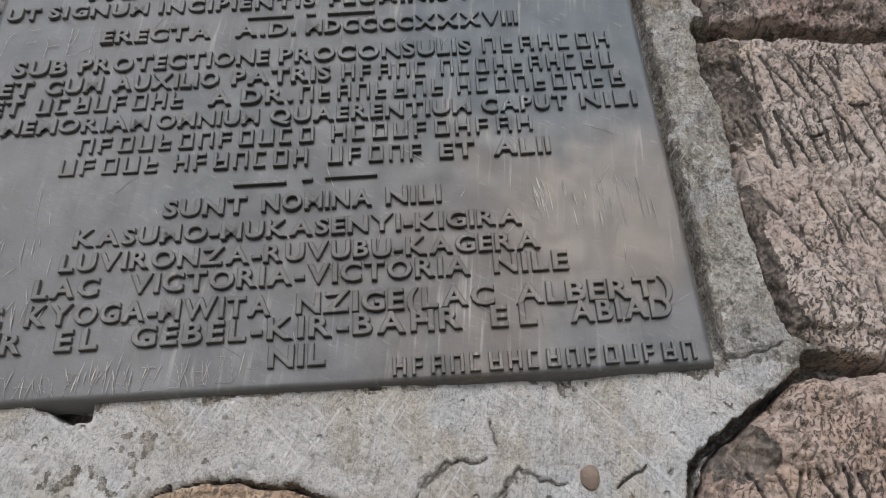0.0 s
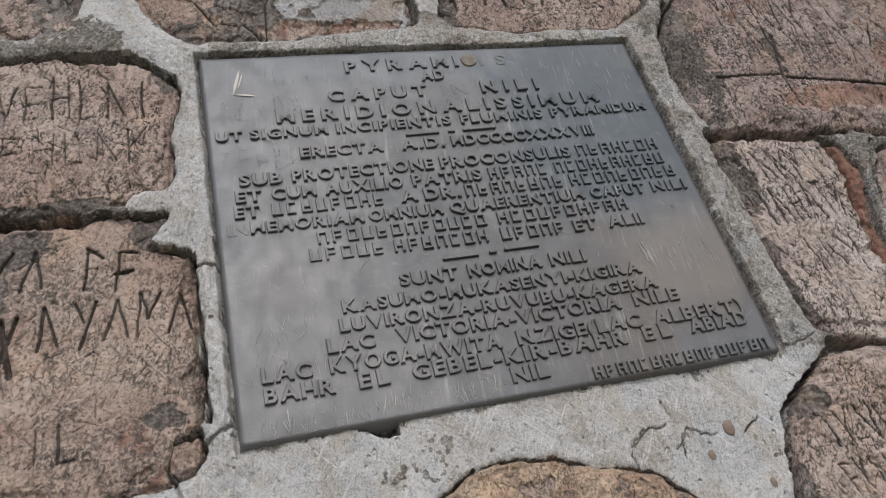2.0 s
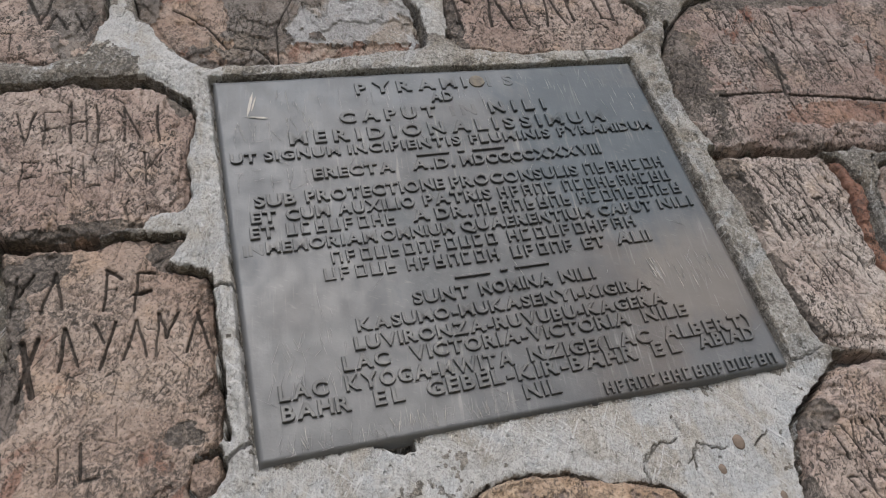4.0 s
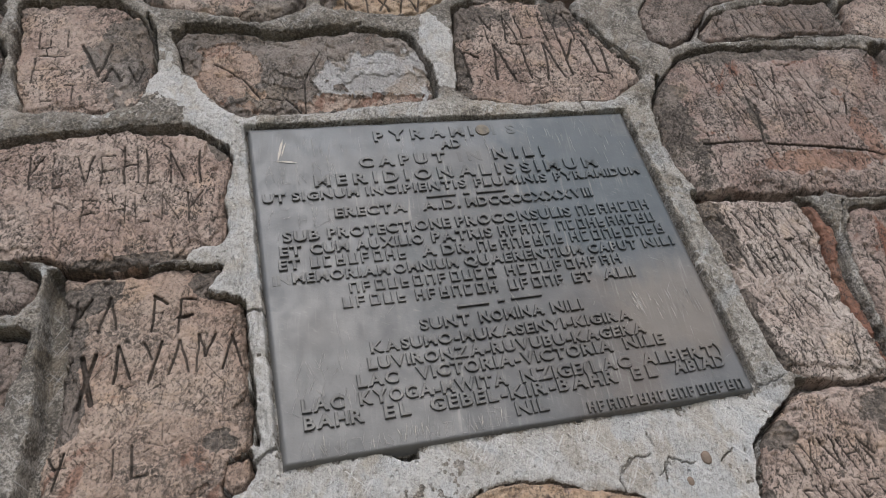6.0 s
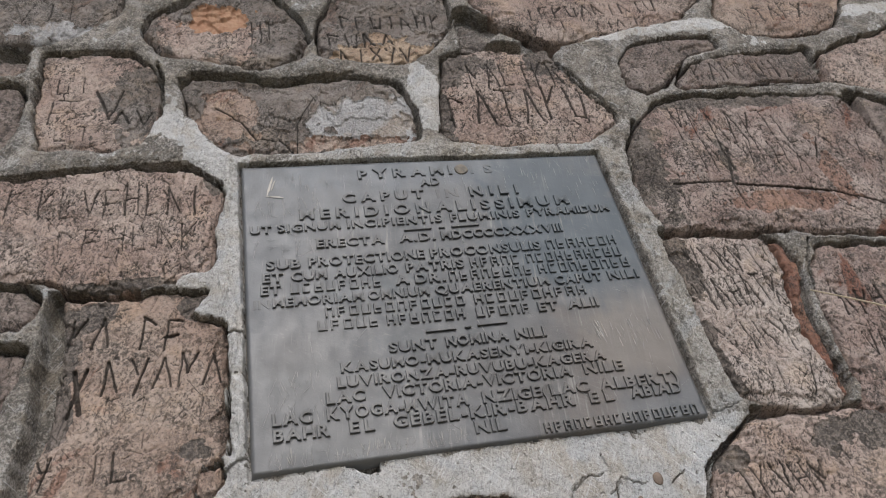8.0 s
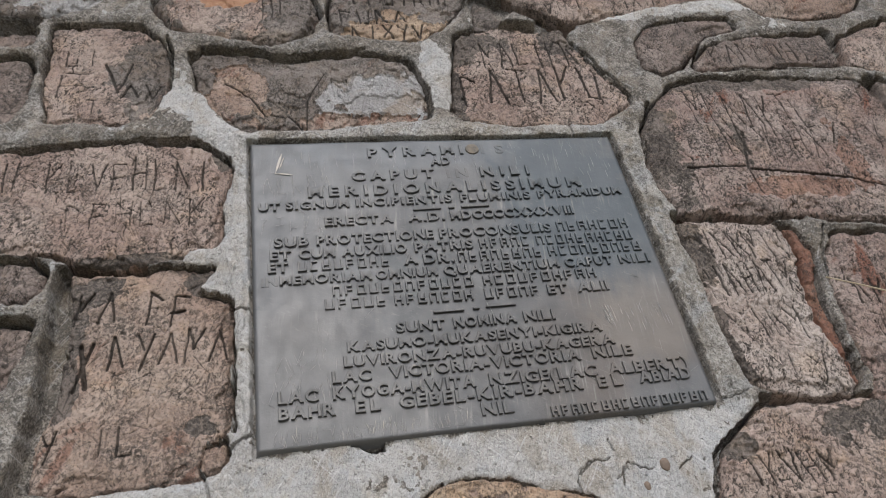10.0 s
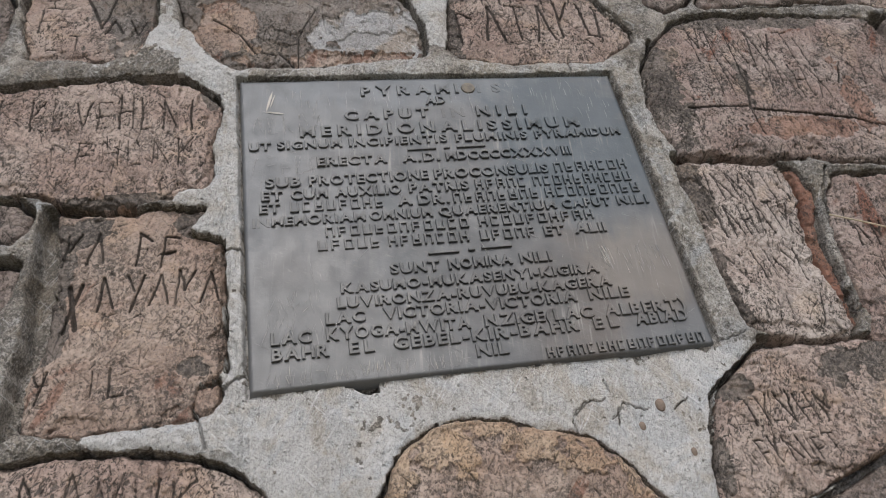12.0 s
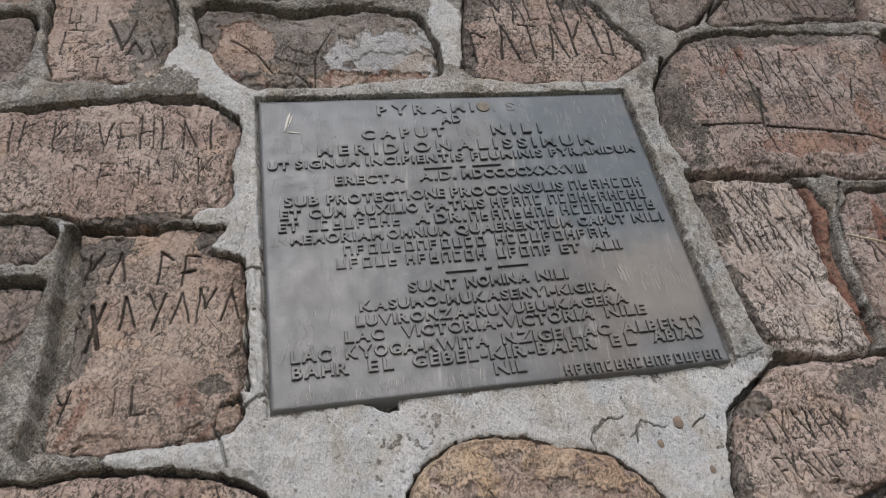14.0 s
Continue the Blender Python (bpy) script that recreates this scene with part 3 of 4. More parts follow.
stone("red", [(0.832, 0.249), (0.909, 0.243), (1.024, 0.225), (0.885, -0.030), (0.764, -0.016), (0.774, 0.027), (0.774, 0.074), (0.785, 0.155), (0.805, 0.223)],
      [("nmh", 0.815, 0.125, 0.885, 0.125, 0.04, 0.0024, 0.004), ("vax", 0.82, 0.06, 0.87, 0.06, 0.035)], -0.008, 120, 30, 2400)
stone("red", [(0.606, 0.462), (0.639, 0.527), (0.693, 0.577), (0.751, 0.591), (0.904, 0.592), (1.054, 0.576), (1.068, 0.502), (1.070, 0.397), (1.063, 0.320), (1.032, 0.255), (0.953, 0.258), (0.839, 0.273), (0.798, 0.285), (0.715, 0.290), (0.611, 0.302), (0.597, 0.346), (0.593, 0.400)],
      [("mnnaktl", 0.707, 0.479, 0.915, 0.455, 0.078, 0.0020, 0.0034), ("innyahx", 0.71, 0.408, 0.90, 0.392, 0.070, 0.0018, 0.0030), ("ivni", 0.80, 0.318, 0.98, 0.305, 0.035, 0.0014, 0.0018), ("xvy", 0.92, 0.42, 1.02, 0.41, 0.05)], -0.003, 115, 25, 3600, 0.0,
      0.006, "large reddish quartzite block with cracks and carved bars", [(0.652, 0.385, 0.70, 0.383, 0.0028, 0.004), (0.70, 0.383, 0.747, 0.382, 0.0028, 0.003), (0.754, 0.375, 0.84, 0.362, 0.0030, 0.006), (0.84, 0.362, 0.929, 0.346, 0.0030, 0.006), (0.929, 0.346, 0.998, 0.309, 0.0023, 0.0046), (0.775, 0.457, 0.749, 0.376, 0.003, 0.004), (0.749, 0.376, 0.752, 0.325, 0.002, 0.003)], ("ruddy", "lichened"), ((1, 0.935, 0.40, 0.016, 0.060), (1, 0.84, 0.335, 0.10, 0.022), (2, 0.622, 0.45, 0.036, 0.13), (2, 0.80, 0.580, 0.20, 0.022), (2, 0.76, 0.43, 0.012, 0.05)))
stone("grey", [(1.083, 0.577), (1.156, 0.533), (1.266, 0.487), (1.126, 0.230), (1.051, 0.255), (1.077, 0.325), (1.079, 0.465)], (), -0.006)
# the courses above the plaque
stone("grey", [(0.771, 0.652), (0.805, 0.683), (0.877, 0.704), (1.045, 0.712), (1.047, 0.669), (1.043, 0.620), (0.859, 0.615), (0.752, 0.619)], [("kanpuhi", 0.80, 0.634, 0.992, 0.630, 0.048, 0.0021, 0.0036)], -0.003)
stone("grey", [(0.665, 0.691), (0.698, 0.739), (0.785, 0.761), (0.874, 0.765), (0.882, 0.730), (0.801, 0.700), (0.732, 0.623), (0.695, 0.610), (0.670, 0.627), (0.665, 0.659)], (), -0.003)
stone("pink", [(0.352, 0.732), (0.432, 0.744), (0.491, 0.733), (0.546, 0.738), (0.553, 0.689), (0.578, 0.633), (0.612, 0.564), (0.614, 0.543), (0.581, 0.517), (0.544, 0.493), (0.413, 0.497), (0.325, 0.515), (0.310, 0.538), (0.329, 0.634)],
      [("pataku", 0.338, 0.548, 0.572, 0.556, 0.075, 0.0026, 0.0046), ("maltkn", 0.385, 0.640, 0.553, 0.635, 0.062, 0.0020, 0.0034), ("nvihaet", 0.43, 0.512, 0.57, 0.522, 0.02, 0.0014, 0.0016)], -0.006, 100, 60, 3600, layers=("lichened",), patches=((1, 0.36, 0.70, 0.06, 0.040), (1, 0.325, 0.56, 0.012, 0.07), (1, 0.53, 0.70, 0.03, 0.04)))
stone("slate", [(-0.087, 0.682), (-0.069, 0.703), (0.010, 0.691), (0.055, 0.674), (0.129, 0.684), (0.204, 0.686), (0.266, 0.653), (0.278, 0.581), (0.274, 0.521), (0.183, 0.509), (0.064, 0.509), (-0.002, 0.506), (-0.043, 0.553), (-0.076, 0.607)],
      [("kpm", 0.109, 0.583, 0.167, 0.583, 0.045, 0.0018, 0.002)], -0.012, 90, 20, 700, 0.0032, 0.002, "flaking grey stone with smooth pale layers", cuts=((-0.035, 0.63, 0.0, 0.60, 0.002, 0.004), (0.0, 0.60, 0.025, 0.555, 0.002, 0.004), (0.025, 0.555, 0.06, 0.545, 0.002, 0.003), (0.06, 0.545, 0.085, 0.515, 0.002, 0.004), (0.085, 0.515, 0.09, 0.58, 0.0016, 0.003), (0.09, 0.58, 0.12, 0.64, 0.0016, 0.003)), layers=("smooth", "tan"), patches=((1, 0.200, 0.575, 0.078, 0.058), (2, -0.02, 0.60, 0.055, 0.055), (2, 0.14, 0.528, 0.09, 0.018)))
stone("pink", [(-0.303, 0.768), (-0.248, 0.772), (-0.169, 0.765), (-0.127, 0.721), (-0.117, 0.677), (-0.118, 0.596), (-0.140, 0.548), (-0.178, 0.536), (-0.241, 0.541), (-0.286, 0.542), (-0.296, 0.585), (-0.301, 0.689)],
      [("li", -0.272, 0.672, -0.222, 0.676, 0.036, 0.0020, 0.003), ("e", -0.278, 0.604, -0.232, 0.604, 0.055, 0.0020, 0.003), ("v", -0.213, 0.612, -0.170, 0.612, 0.062, 0.0026, 0.0045), ("av", -0.186, 0.598, -0.128, 0.600, 0.03, 0.0024, 0.004), ("lt", -0.265, 0.562, -0.215, 0.562, 0.032, 0.0018, 0.0026)], -0.010, 80, 60, 1500, layers=("slate",), patches=((1, -0.15, 0.65, 0.055, 0.085),))
stone("slate", [(-0.153, 0.806), (-0.142, 0.862), (-0.091, 0.903), (-0.053, 0.937), (0.067, 0.933), (0.112, 0.852), (0.122, 0.785), (0.105, 0.738), (0.047, 0.711), (-0.061, 0.739), (-0.124, 0.758)], [("ih", 0.02, 0.79, 0.06, 0.79, 0.06)], -0.010, 80, 40, 1200, 0.004, layers=("pink", "terracotta"), patches=((1, -0.05, 0.80, 0.085, 0.075), (2, -0.03, 0.862, 0.055, 0.028)))
stone("slate", [(0.138, 0.744), (0.141, 0.833), (0.160, 0.885), (0.195, 0.977), (0.392, 0.972), (0.380, 0.823), (0.342, 0.757), (0.285, 0.715), (0.207, 0.717)],
      [("puna", 0.158, 0.775, 0.275, 0.770, 0.038, 0.0026, 0.0042), ("nixyv", 0.175, 0.730, 0.30, 0.728, 0.034, 0.0024, 0.0038), ("peuinhk", 0.185, 0.832, 0.37, 0.824, 0.034, 0.0024, 0.004)], -0.010, 80, 50, 1500, 0.003, layers=("orange",), patches=((1, 0.27, 0.745, 0.10, 0.035), (1, 0.25, 0.80, 0.02, 0.02)))
stone("pink", [(0.460, 0.846), (0.561, 0.754), (0.654, 0.772), (0.831, 0.817), (0.912, 0.896), (0.968, 0.999), (0.456, 1.010), (0.435, 0.884)], [("iekuanintu", 0.53, 0.822, 0.80, 0.846, 0.034, 0.0024, 0.004), ("vini", 0.53, 0.785, 0.60, 0.79, 0.028), ("niatk", 0.66, 0.792, 0.76, 0.812, 0.022), ("ekuevu", 0.62, 0.88, 0.86, 0.90, 0.05, 0.0026, 0.004)], -0.004, 100, 40, 1500, 0.0, 0.006)
stone("slate", [(0.401, 0.840), (0.429, 0.830), (0.451, 0.775), (0.422, 0.750), (0.387, 0.755)], (), -0.018, flakes=0.002)
stone("tan", [(0.965, 0.957), (0.915, 0.819), (0.951, 0.765), (1.068, 0.756), (1.158, 0.784), (1.277, 0.948)], [("ytaex", 0.97, 0.80, 1.12, 0.82, 0.05, 0.0025, 0.004)], -0.006, 60, 40, 1500)
stone("pink", [(1.076, 0.702), (1.202, 0.750), (1.313, 0.783), (1.497, 0.815), (1.326, 0.521), (1.192, 0.554), (1.114, 0.599), (1.060, 0.619)], (), -0.006)
stone("slate", [(-0.47, 0.891), (-0.40, 1.01), (-0.201, 1.0), (-0.189, 0.881), (-0.243, 0.818), (-0.318, 0.788), (-0.361, 0.793), (-0.45, 0.789)], [("vik", -0.36, 0.85, -0.24, 0.87, 0.05)], -0.008, 90, 40, 1200, 0.003, layers=("smooth",), patches=((1, -0.29, 0.82, 0.075, 0.028),))
stone("grey", [(-0.45, 0.767), (-0.340, 0.765), (-0.324, 0.754), (-0.324, 0.725), (-0.358, 0.720), (-0.45, 0.724)], (), -0.014)
stone("grey", [(-0.46, 0.696), (-0.330, 0.691), (-0.312, 0.649), (-0.317, 0.599), (-0.332, 0.545), (-0.44, 0.544)], (), -0.012)

# stones further out, which carry the masonry on to its edges
for kind, corners in (("grey", [(1.145, 0.235), (1.285, 0.48), (1.47, 0.49), (1.48, 0.24)]), ("tan", [(1.055, 0.21), (1.27, 0.215), (1.28, 0.0), (0.92, -0.03)]), ("red", [(1.30, 0.215), (1.48, 0.215), (1.48, 0.0), (1.305, 0.0)]),
                      ("pink", [(0.93, -0.055), (1.2, -0.02), (1.2, -0.27), (0.925, -0.27)]), ("grey", [(1.225, -0.025), (1.48, -0.025), (1.48, -0.27), (1.225, -0.27)]), ("pink", [(1.35, 0.515), (1.48, 0.515), (1.49, 0.74)])):
    stone(kind, corners)

PLATE = np.array([(0, 0), (0.55, 0), (0.55, 0.464), (0, 0.481)])
SOUTH, NORTH, WEST, EAST = -0.31, 1.06, -0.50, 1.52


# narrow open crevices where the cement has come away from a stone
CREVICES = tuple((*a, *b, 0.35 * w) for w, line in (
    (0.0030, ((-0.022, 0.205), (-0.021, 0.12), (-0.023, 0.03))), (0.0025, ((-0.17, -0.020), (-0.10, -0.020), (-0.052, -0.017))), (0.0028, ((-0.18, -0.041), (-0.10, -0.048), (-0.05, -0.061), (0.0, -0.094))),
    (0.0022, ((0.124, -0.13), (0.150, -0.085), (0.20, -0.056))), (0.0035, ((0.597, 0.185), (0.594, 0.12), (0.598, 0.03))), (0.0035, ((0.592, -0.010), (0.555, -0.035), (0.522, -0.058), (0.503, -0.11))),
    (0.0035, ((0.606, 0.31), (0.590, 0.39), (0.604, 0.47), (0.640, 0.535))), (0.0025, ((0.313, 0.53), (0.328, 0.63), (0.345, 0.72))), (0.0028, ((0.615, 0.56), (0.58, 0.64), (0.552, 0.70))),
    (0.0028, ((-0.115, 0.60), (-0.113, 0.68), (-0.125, 0.73))), (0.0025, ((-0.088, 0.69), (0.0, 0.698), (0.06, 0.679), (0.19, 0.692))), (0.0028, ((-0.16, 0.498), (-0.075, 0.494), (-0.027, 0.452))),
    (0.0022, ((0.04, 0.706), (-0.06, 0.735))), (0.0025, ((0.76, 0.612), (0.86, 0.608), (1.03, 0.612))), (0.0025, ((0.82, 0.26), (0.79, 0.20), (0.778, 0.10)))) for a, b in zip(line, line[1:]))


def build_wall():
    """The cement between the stones: raised rounded joints, a smooth surround at the plaque, cracks and pits."""
    step = 0.0018
    line = lambda a, b, c, d, fine: np.concatenate([np.arange(a, b, step), np.arange(b, c, fine), np.arange(c, d, step)])
    x, z = np.meshgrid(line(WEST, -0.10, 0.62, EAST, 0.0012), line(SOUTH, -0.16, 0.51, NORTH, 0.0012), indexing="ij")
    gap = np.full(x.shape, 0.2)
    for outline in OUTLINES:
        lo, hi = outline.min(0) - 0.06, outline.max(0) + 0.06
        i0, i1 = np.searchsorted(x[:, 0], (lo[0], hi[0]))
        j0, j1 = np.searchsorted(z[0], (lo[1], hi[1]))
        d, _ = inside_depth(x[i0:i1, j0:j1], z[i0:i1, j0:j1], outline)
        gap[i0:i1, j0:j1] = np.minimum(gap[i0:i1, j0:j1], -d)
    plate, _ = inside_depth(x, z, PLATE)
    rim = -plate + 0.0012 * rough(x, z, 0.012, 4) + 0.0008 * rough(x, z, 0.005, 5)
    # height of the bed: proud above and beside the plaque, a little lower than it below
    top = 0.003 + 0.003 * rough(x, z, 0.12, 1) + 0.002 * rough(x, z, 0.04, 2) + 0.0008 * rough(x, z, 0.012, 3) + 0.0004 * rough(x, z, 0.005, 6)
    low = smooth((0.03 - z) / 0.03) * smooth((x + 0.02) / 0.04) * smooth((0.60 - x) / 0.05)
    top += 0.0025 * np.exp(-(((plate + 0.012) / 0.016) ** 2)) * (1 - low)
    top -= 0.009 * low
    # whole, sharp-edged cement at the plaque's surround; loosened and rounded along the older joints
    beside = smooth((np.abs(x - 0.275) - 0.272) / 0.006) * smooth((0.325 - np.abs(x - 0.275)) / 0.01) * smooth(z / 0.03) * smooth((0.50 - z) / 0.03)
    tooth = smooth((0.075 - np.abs(x + 0.05)) / 0.03) * smooth((0.07 - np.abs(z - 0.245)) / 0.03)
    firm = np.maximum.reduce([low, 0.85 * beside, tooth])
    edge = gap + 0.0020 * rough(x, z, 0.03, 8) + 0.0012 * rough(x, z, 0.009, 9) + 0.0007 * rough(x, z, 0.004, 10)
    edge -= 0.0055 * smooth(0.35 + 2.0 * rough(x, z, 0.075, 51) + 0.3 * rough(x, z, 0.012, 52)) * (1 - firm)
    h = -0.034 + (top + 0.034) * smooth((edge + 0.001) / 0.003)
    h -= 0.006 * (1 - smooth((edge - 0.001) / 0.012)) * (0.7 + 0.3 * rough(x, z, 0.08, 31)) * (1 - firm)
    h -= 0.002 * (1 - smooth((edge - 0.001) / 0.005)) * firm
    # trowel furrows that run along the strips beside the plaque
    h -= 0.0045 * beside * smooth(rough(x, 0.13 * z, 0.0055, 61) + 0.5 * rough(x, 0.3 * z, 0.0024, 62)) * smooth(0.6 + 1.2 * rough(x, z, 0.05, 63))
    h -= 0.0012 * (1 - low) * smooth(rough(x, z, 0.005, 71) + 0.5 * rough(x, z, 0.0026, 72))
    # a narrow groove along the plate, and the broken notch under it
    h = np.where(rim < 0.0035, h - 0.016 * (1 - smooth((rim - 0.0005) / 0.003)) * (1 - low), h)
    notch = smooth((z + 0.010 * smooth((x - 0.106) / 0.026) + 0.001 * rough(x, z, 0.006, 17)) / 0.002) * smooth((0.143 - x) / 0.003) * smooth((x - 0.104) / 0.004)
    h -= 0.026 * np.where(z < 0.004, notch, 0)
    # groove between the two ridges of the right-hand surround
    ridge = np.exp(-(((x - 0.566 - 0.004 * rough(x, z, 0.1, 11)) / 0.005) ** 2)) * smooth((z - 0.05) / 0.05) * smooth((0.44 - z) / 0.04)
    h -= 0.008 * ridge * smooth(0.6 + rough(x, z, 0.05, 12))
    cracks = []
    rng = random.Random(3)
    for line in (((0.399, -0.024), (0.403, -0.039)), ((0.356, -0.063), (0.367, -0.05), (0.378, -0.047)), ((0.415, -0.054), (0.427, -0.063), (0.442, -0.065)), ((0.397, -0.072), (0.413, -0.06)),
                 ((0.474, -0.069), (0.493, -0.057)), ((0.352, -0.083), (0.350, -0.070), (0.357, -0.058), (0.372, -0.050), (0.395, -0.047)), ((0.415, -0.054), (0.405, -0.066), (0.403, -0.080)), ((-0.026, 0.188), (-0.012, 0.192), (0.0, 0.19)), ((-0.026, 0.009), (-0.014, 0.018), (-0.003, 0.024)), ((0.556, 0.008), (0.575, 0.009), (0.592, 0.015)), ((0.49, 0.47), (0.493, 0.50)), ((-0.17, -0.022), (-0.165, -0.04))):
        for (ax, az_), (bx, bz) in zip(line, line[1:]):
            pts = [(ax + (bx - ax) * i / 5 + (rng.uniform(-0.0016, 0.0016) if 0 < i < 5 else 0), az_ + (bz - az_) * i / 5 + (rng.uniform(-0.0016, 0.0016) if 0 < i < 5 else 0)) for i in range(6)]
            cracks += [(*p, *q, 0.0012, 0.0040) for p, q in zip(pts, pts[1:])]
    for line in (((-0.171, -0.018), (-0.169, -0.030), (-0.166, -0.046)), ((-0.054, -0.014), (-0.049, -0.030), (-0.044, -0.052)), ((-0.030, 0.008), (-0.014, 0.019), (-0.002, 0.025)), ((-0.028, 0.187), (-0.012, 0.192), (0.0, 0.190)), ((0.49, 0.468), (0.493, 0.502))):
        cracks += [(*p, *q, 0.0021, 0.006) for p, q in zip(line, line[1:])]
    for _ in range(420):
        px, pz = rng.uniform(-0.05, 0.62), rng.uniform(-0.2, 0.52)
        cracks.append((px, pz, px + rng.uniform(-0.0008, 0.0008), pz + 0.0005, rng.uniform(0.0014, 0.0026), rng.uniform(0.001, 0.003)))
    # joints that have lost their cement
    for ax, az_, bx, bz, wide in ((0.60, 0.294, 0.72, 0.289, 0.005), (0.72, 0.289, 0.80, 0.282, 0.005), (-0.22, 0.277, -0.10, 0.268, 0.002), (0.61, 0.001, 0.75, -0.008, 0.003), (0.75, -0.008, 0.88, -0.026, 0.003),
                              (-0.226, 0.265, -0.226, 0.10, 0.009), (-0.226, 0.10, -0.245, -0.01, 0.008), (0.46, 0.82, 0.55, 0.748, 0.02), (0.40, 0.745, 0.55, 0.745, 0.010), (0.41, 0.85, 0.45, 0.80, 0.02), (1.05, 0.71, 1.055, 0.62, 0.008), (1.07, 0.57, 1.075, 0.33, 0.010), (-0.42, 0.78, -0.33, 0.775, 0.008), (0.60, -0.20, 0.76, -0.14, 0.008)) + CREVICES:
        n, w = 8, wide
        pts = [(ax + (bx - ax) * i / n + 0.002 * rng.uniform(-1, 1), az_ + (bz - az_) * i / n + 0.002 * rng.uniform(-1, 1)) for i in range(n + 1)]
        for p, q in zip(pts, pts[1:]):
            i0, i1 = np.searchsorted(x[:, 0], (min(p[0], q[0]) - w - 0.009, max(p[0], q[0]) + w + 0.009))
            j0, j1 = np.searchsorted(z[0], (min(p[1], q[1]) - w - 0.009, max(p[1], q[1]) + w + 0.009))
            sx, sz = x[i0:i1, j0:j1], z[i0:i1, j0:j1]
            dx, dz = q[0] - p[0], q[1] - p[1]
            t = np.clip(((sx - p[0]) * dx + (sz - p[1]) * dz) / (dx * dx + dz * dz), 0, 1)
            away = np.hypot(sx - p[0] - t * dx, sz - p[1] - t * dz) + min(0.002, w) * rough(sx, sz, 0.012, 41)
            h[i0:i1, j0:j1] = np.minimum(h[i0:i1, j0:j1], -0.034 + 0.045 * smooth((away - w) / min(0.006, 2.2 * w)))
    whole = h.copy()
    carve(h, x, z, cracks)
    # mask by depth that paints the cracks' shade into the cement colour
    cut_tone = np.clip((whole - h) / 0.0025, 0, 1)
    # smooth pale cement lies round the plaque, older cement elsewhere
    pale = np.maximum.reduce([
        smooth((0.018 - z) / 0.03) * smooth((x + 0.18) / 0.03) * smooth((0.64 - x) / 0.05),
        smooth((x + 0.09) / 0.02) * smooth((0.02 - x) / 0.01) * smooth((0.55 - z) / 0.04),
        smooth((0.05 - np.abs(x + 0.095 + 0.62 * (z - 0.585))) / 0.05) * smooth((z - 0.46) / 0.04) * smooth((0.67 - z) / 0.08),
        smooth((0.035 - np.hypot(x - 0.30, 0.35 * (z - 0.62))) / 0.012),
        smooth((0.03 - np.abs(z - 0.775 - 0.10 * (x - 0.7))) / 0.02) * smooth((x - 0.6) / 0.05)])
    pale += 0.45 * rough(x, z, 0.03, 21) + 0.28 * rough(x, z, 0.009, 22) + 0.15 * rough(x, z, 0.004, 23)
    aged = np.maximum(smooth((x - 0.55) / 0.01) * smooth((0.605 - x) / 0.01) * smooth((0.50 - z) / 0.05), smooth((z - 0.45) / 0.01) * smooth((0.53 - z) / 0.02) * smooth((0.60 - x) / 0.03) * smooth((x + 0.03) / 0.03))
    aged += 0.30 * rough(x, z, 0.03, 24) + 0.25 * rough(x, z, 0.009, 25) + 0.15 * rough(x, z, 0.004, 26)
    # anything deeper than 10 mm takes the dark cement, painting in crevice shade
    picks = np.where(h < -0.010, 0, np.where(pale > 0.5, 1, np.where(aged > 0.5, 2, 0)))
    keep = (gap > -0.006) & (plate < 0.008)
    h = np.where((plate > 0.0) & (h > -0.004), -0.012, h)
    border = (x < WEST + step) | (x > EAST - 2 * step) | (z < SOUTH + step) | (z > NORTH - 2 * step)
    h = np.where(border, -0.05, h)
    wall = new("wall_south", sheet("wall_south", x, z, h, keep, (DARK_MORTAR, LIGHT_MORTAR, MID_MORTAR), picks, cut_tone))
    wall.matrix_world = FACE
    return tagged(wall, "rough rubble masonry face with raised grey cement joints", "wall", kind="structure")


wall = build_wall()


# ---- the plaque ----
def from_lists(name, verts, faces, material):
    me = bpy.data.meshes.new(name)
    me.from_pydata(verts, [], faces)
    me.materials.append(material)
    me.update()
    return me


def block(verts, faces, x0, x1, z0, z1, y0, y1, b=0.0004, shear=0.0):
    """Add a bar with a bevelled front to the lists; y0 is the back, y1 the front (smaller)."""
    s = len(verts)
    lean = lambda px: shear * (px - x0)
    for y, i in ((y0, 0.0), (y1 + b, 0.0), (y1, b)):
        verts += [(x0 + i, y, z0 + i + lean(x0)), (x1 - i, y, z0 + i + lean(x1)), (x1 - i, y, z1 - i + lean(x1)), (x0 + i, y, z1 - i + lean(x0))]
    for r in (0, 4):
        faces += [(s + r + i, s + r + (i + 1) % 4, s + r + 4 + (i + 1) % 4, s + r + 4 + i) for i in range(4)]
    faces.append((s + 8, s + 9, s + 10, s + 11))


GLYPHS = {}


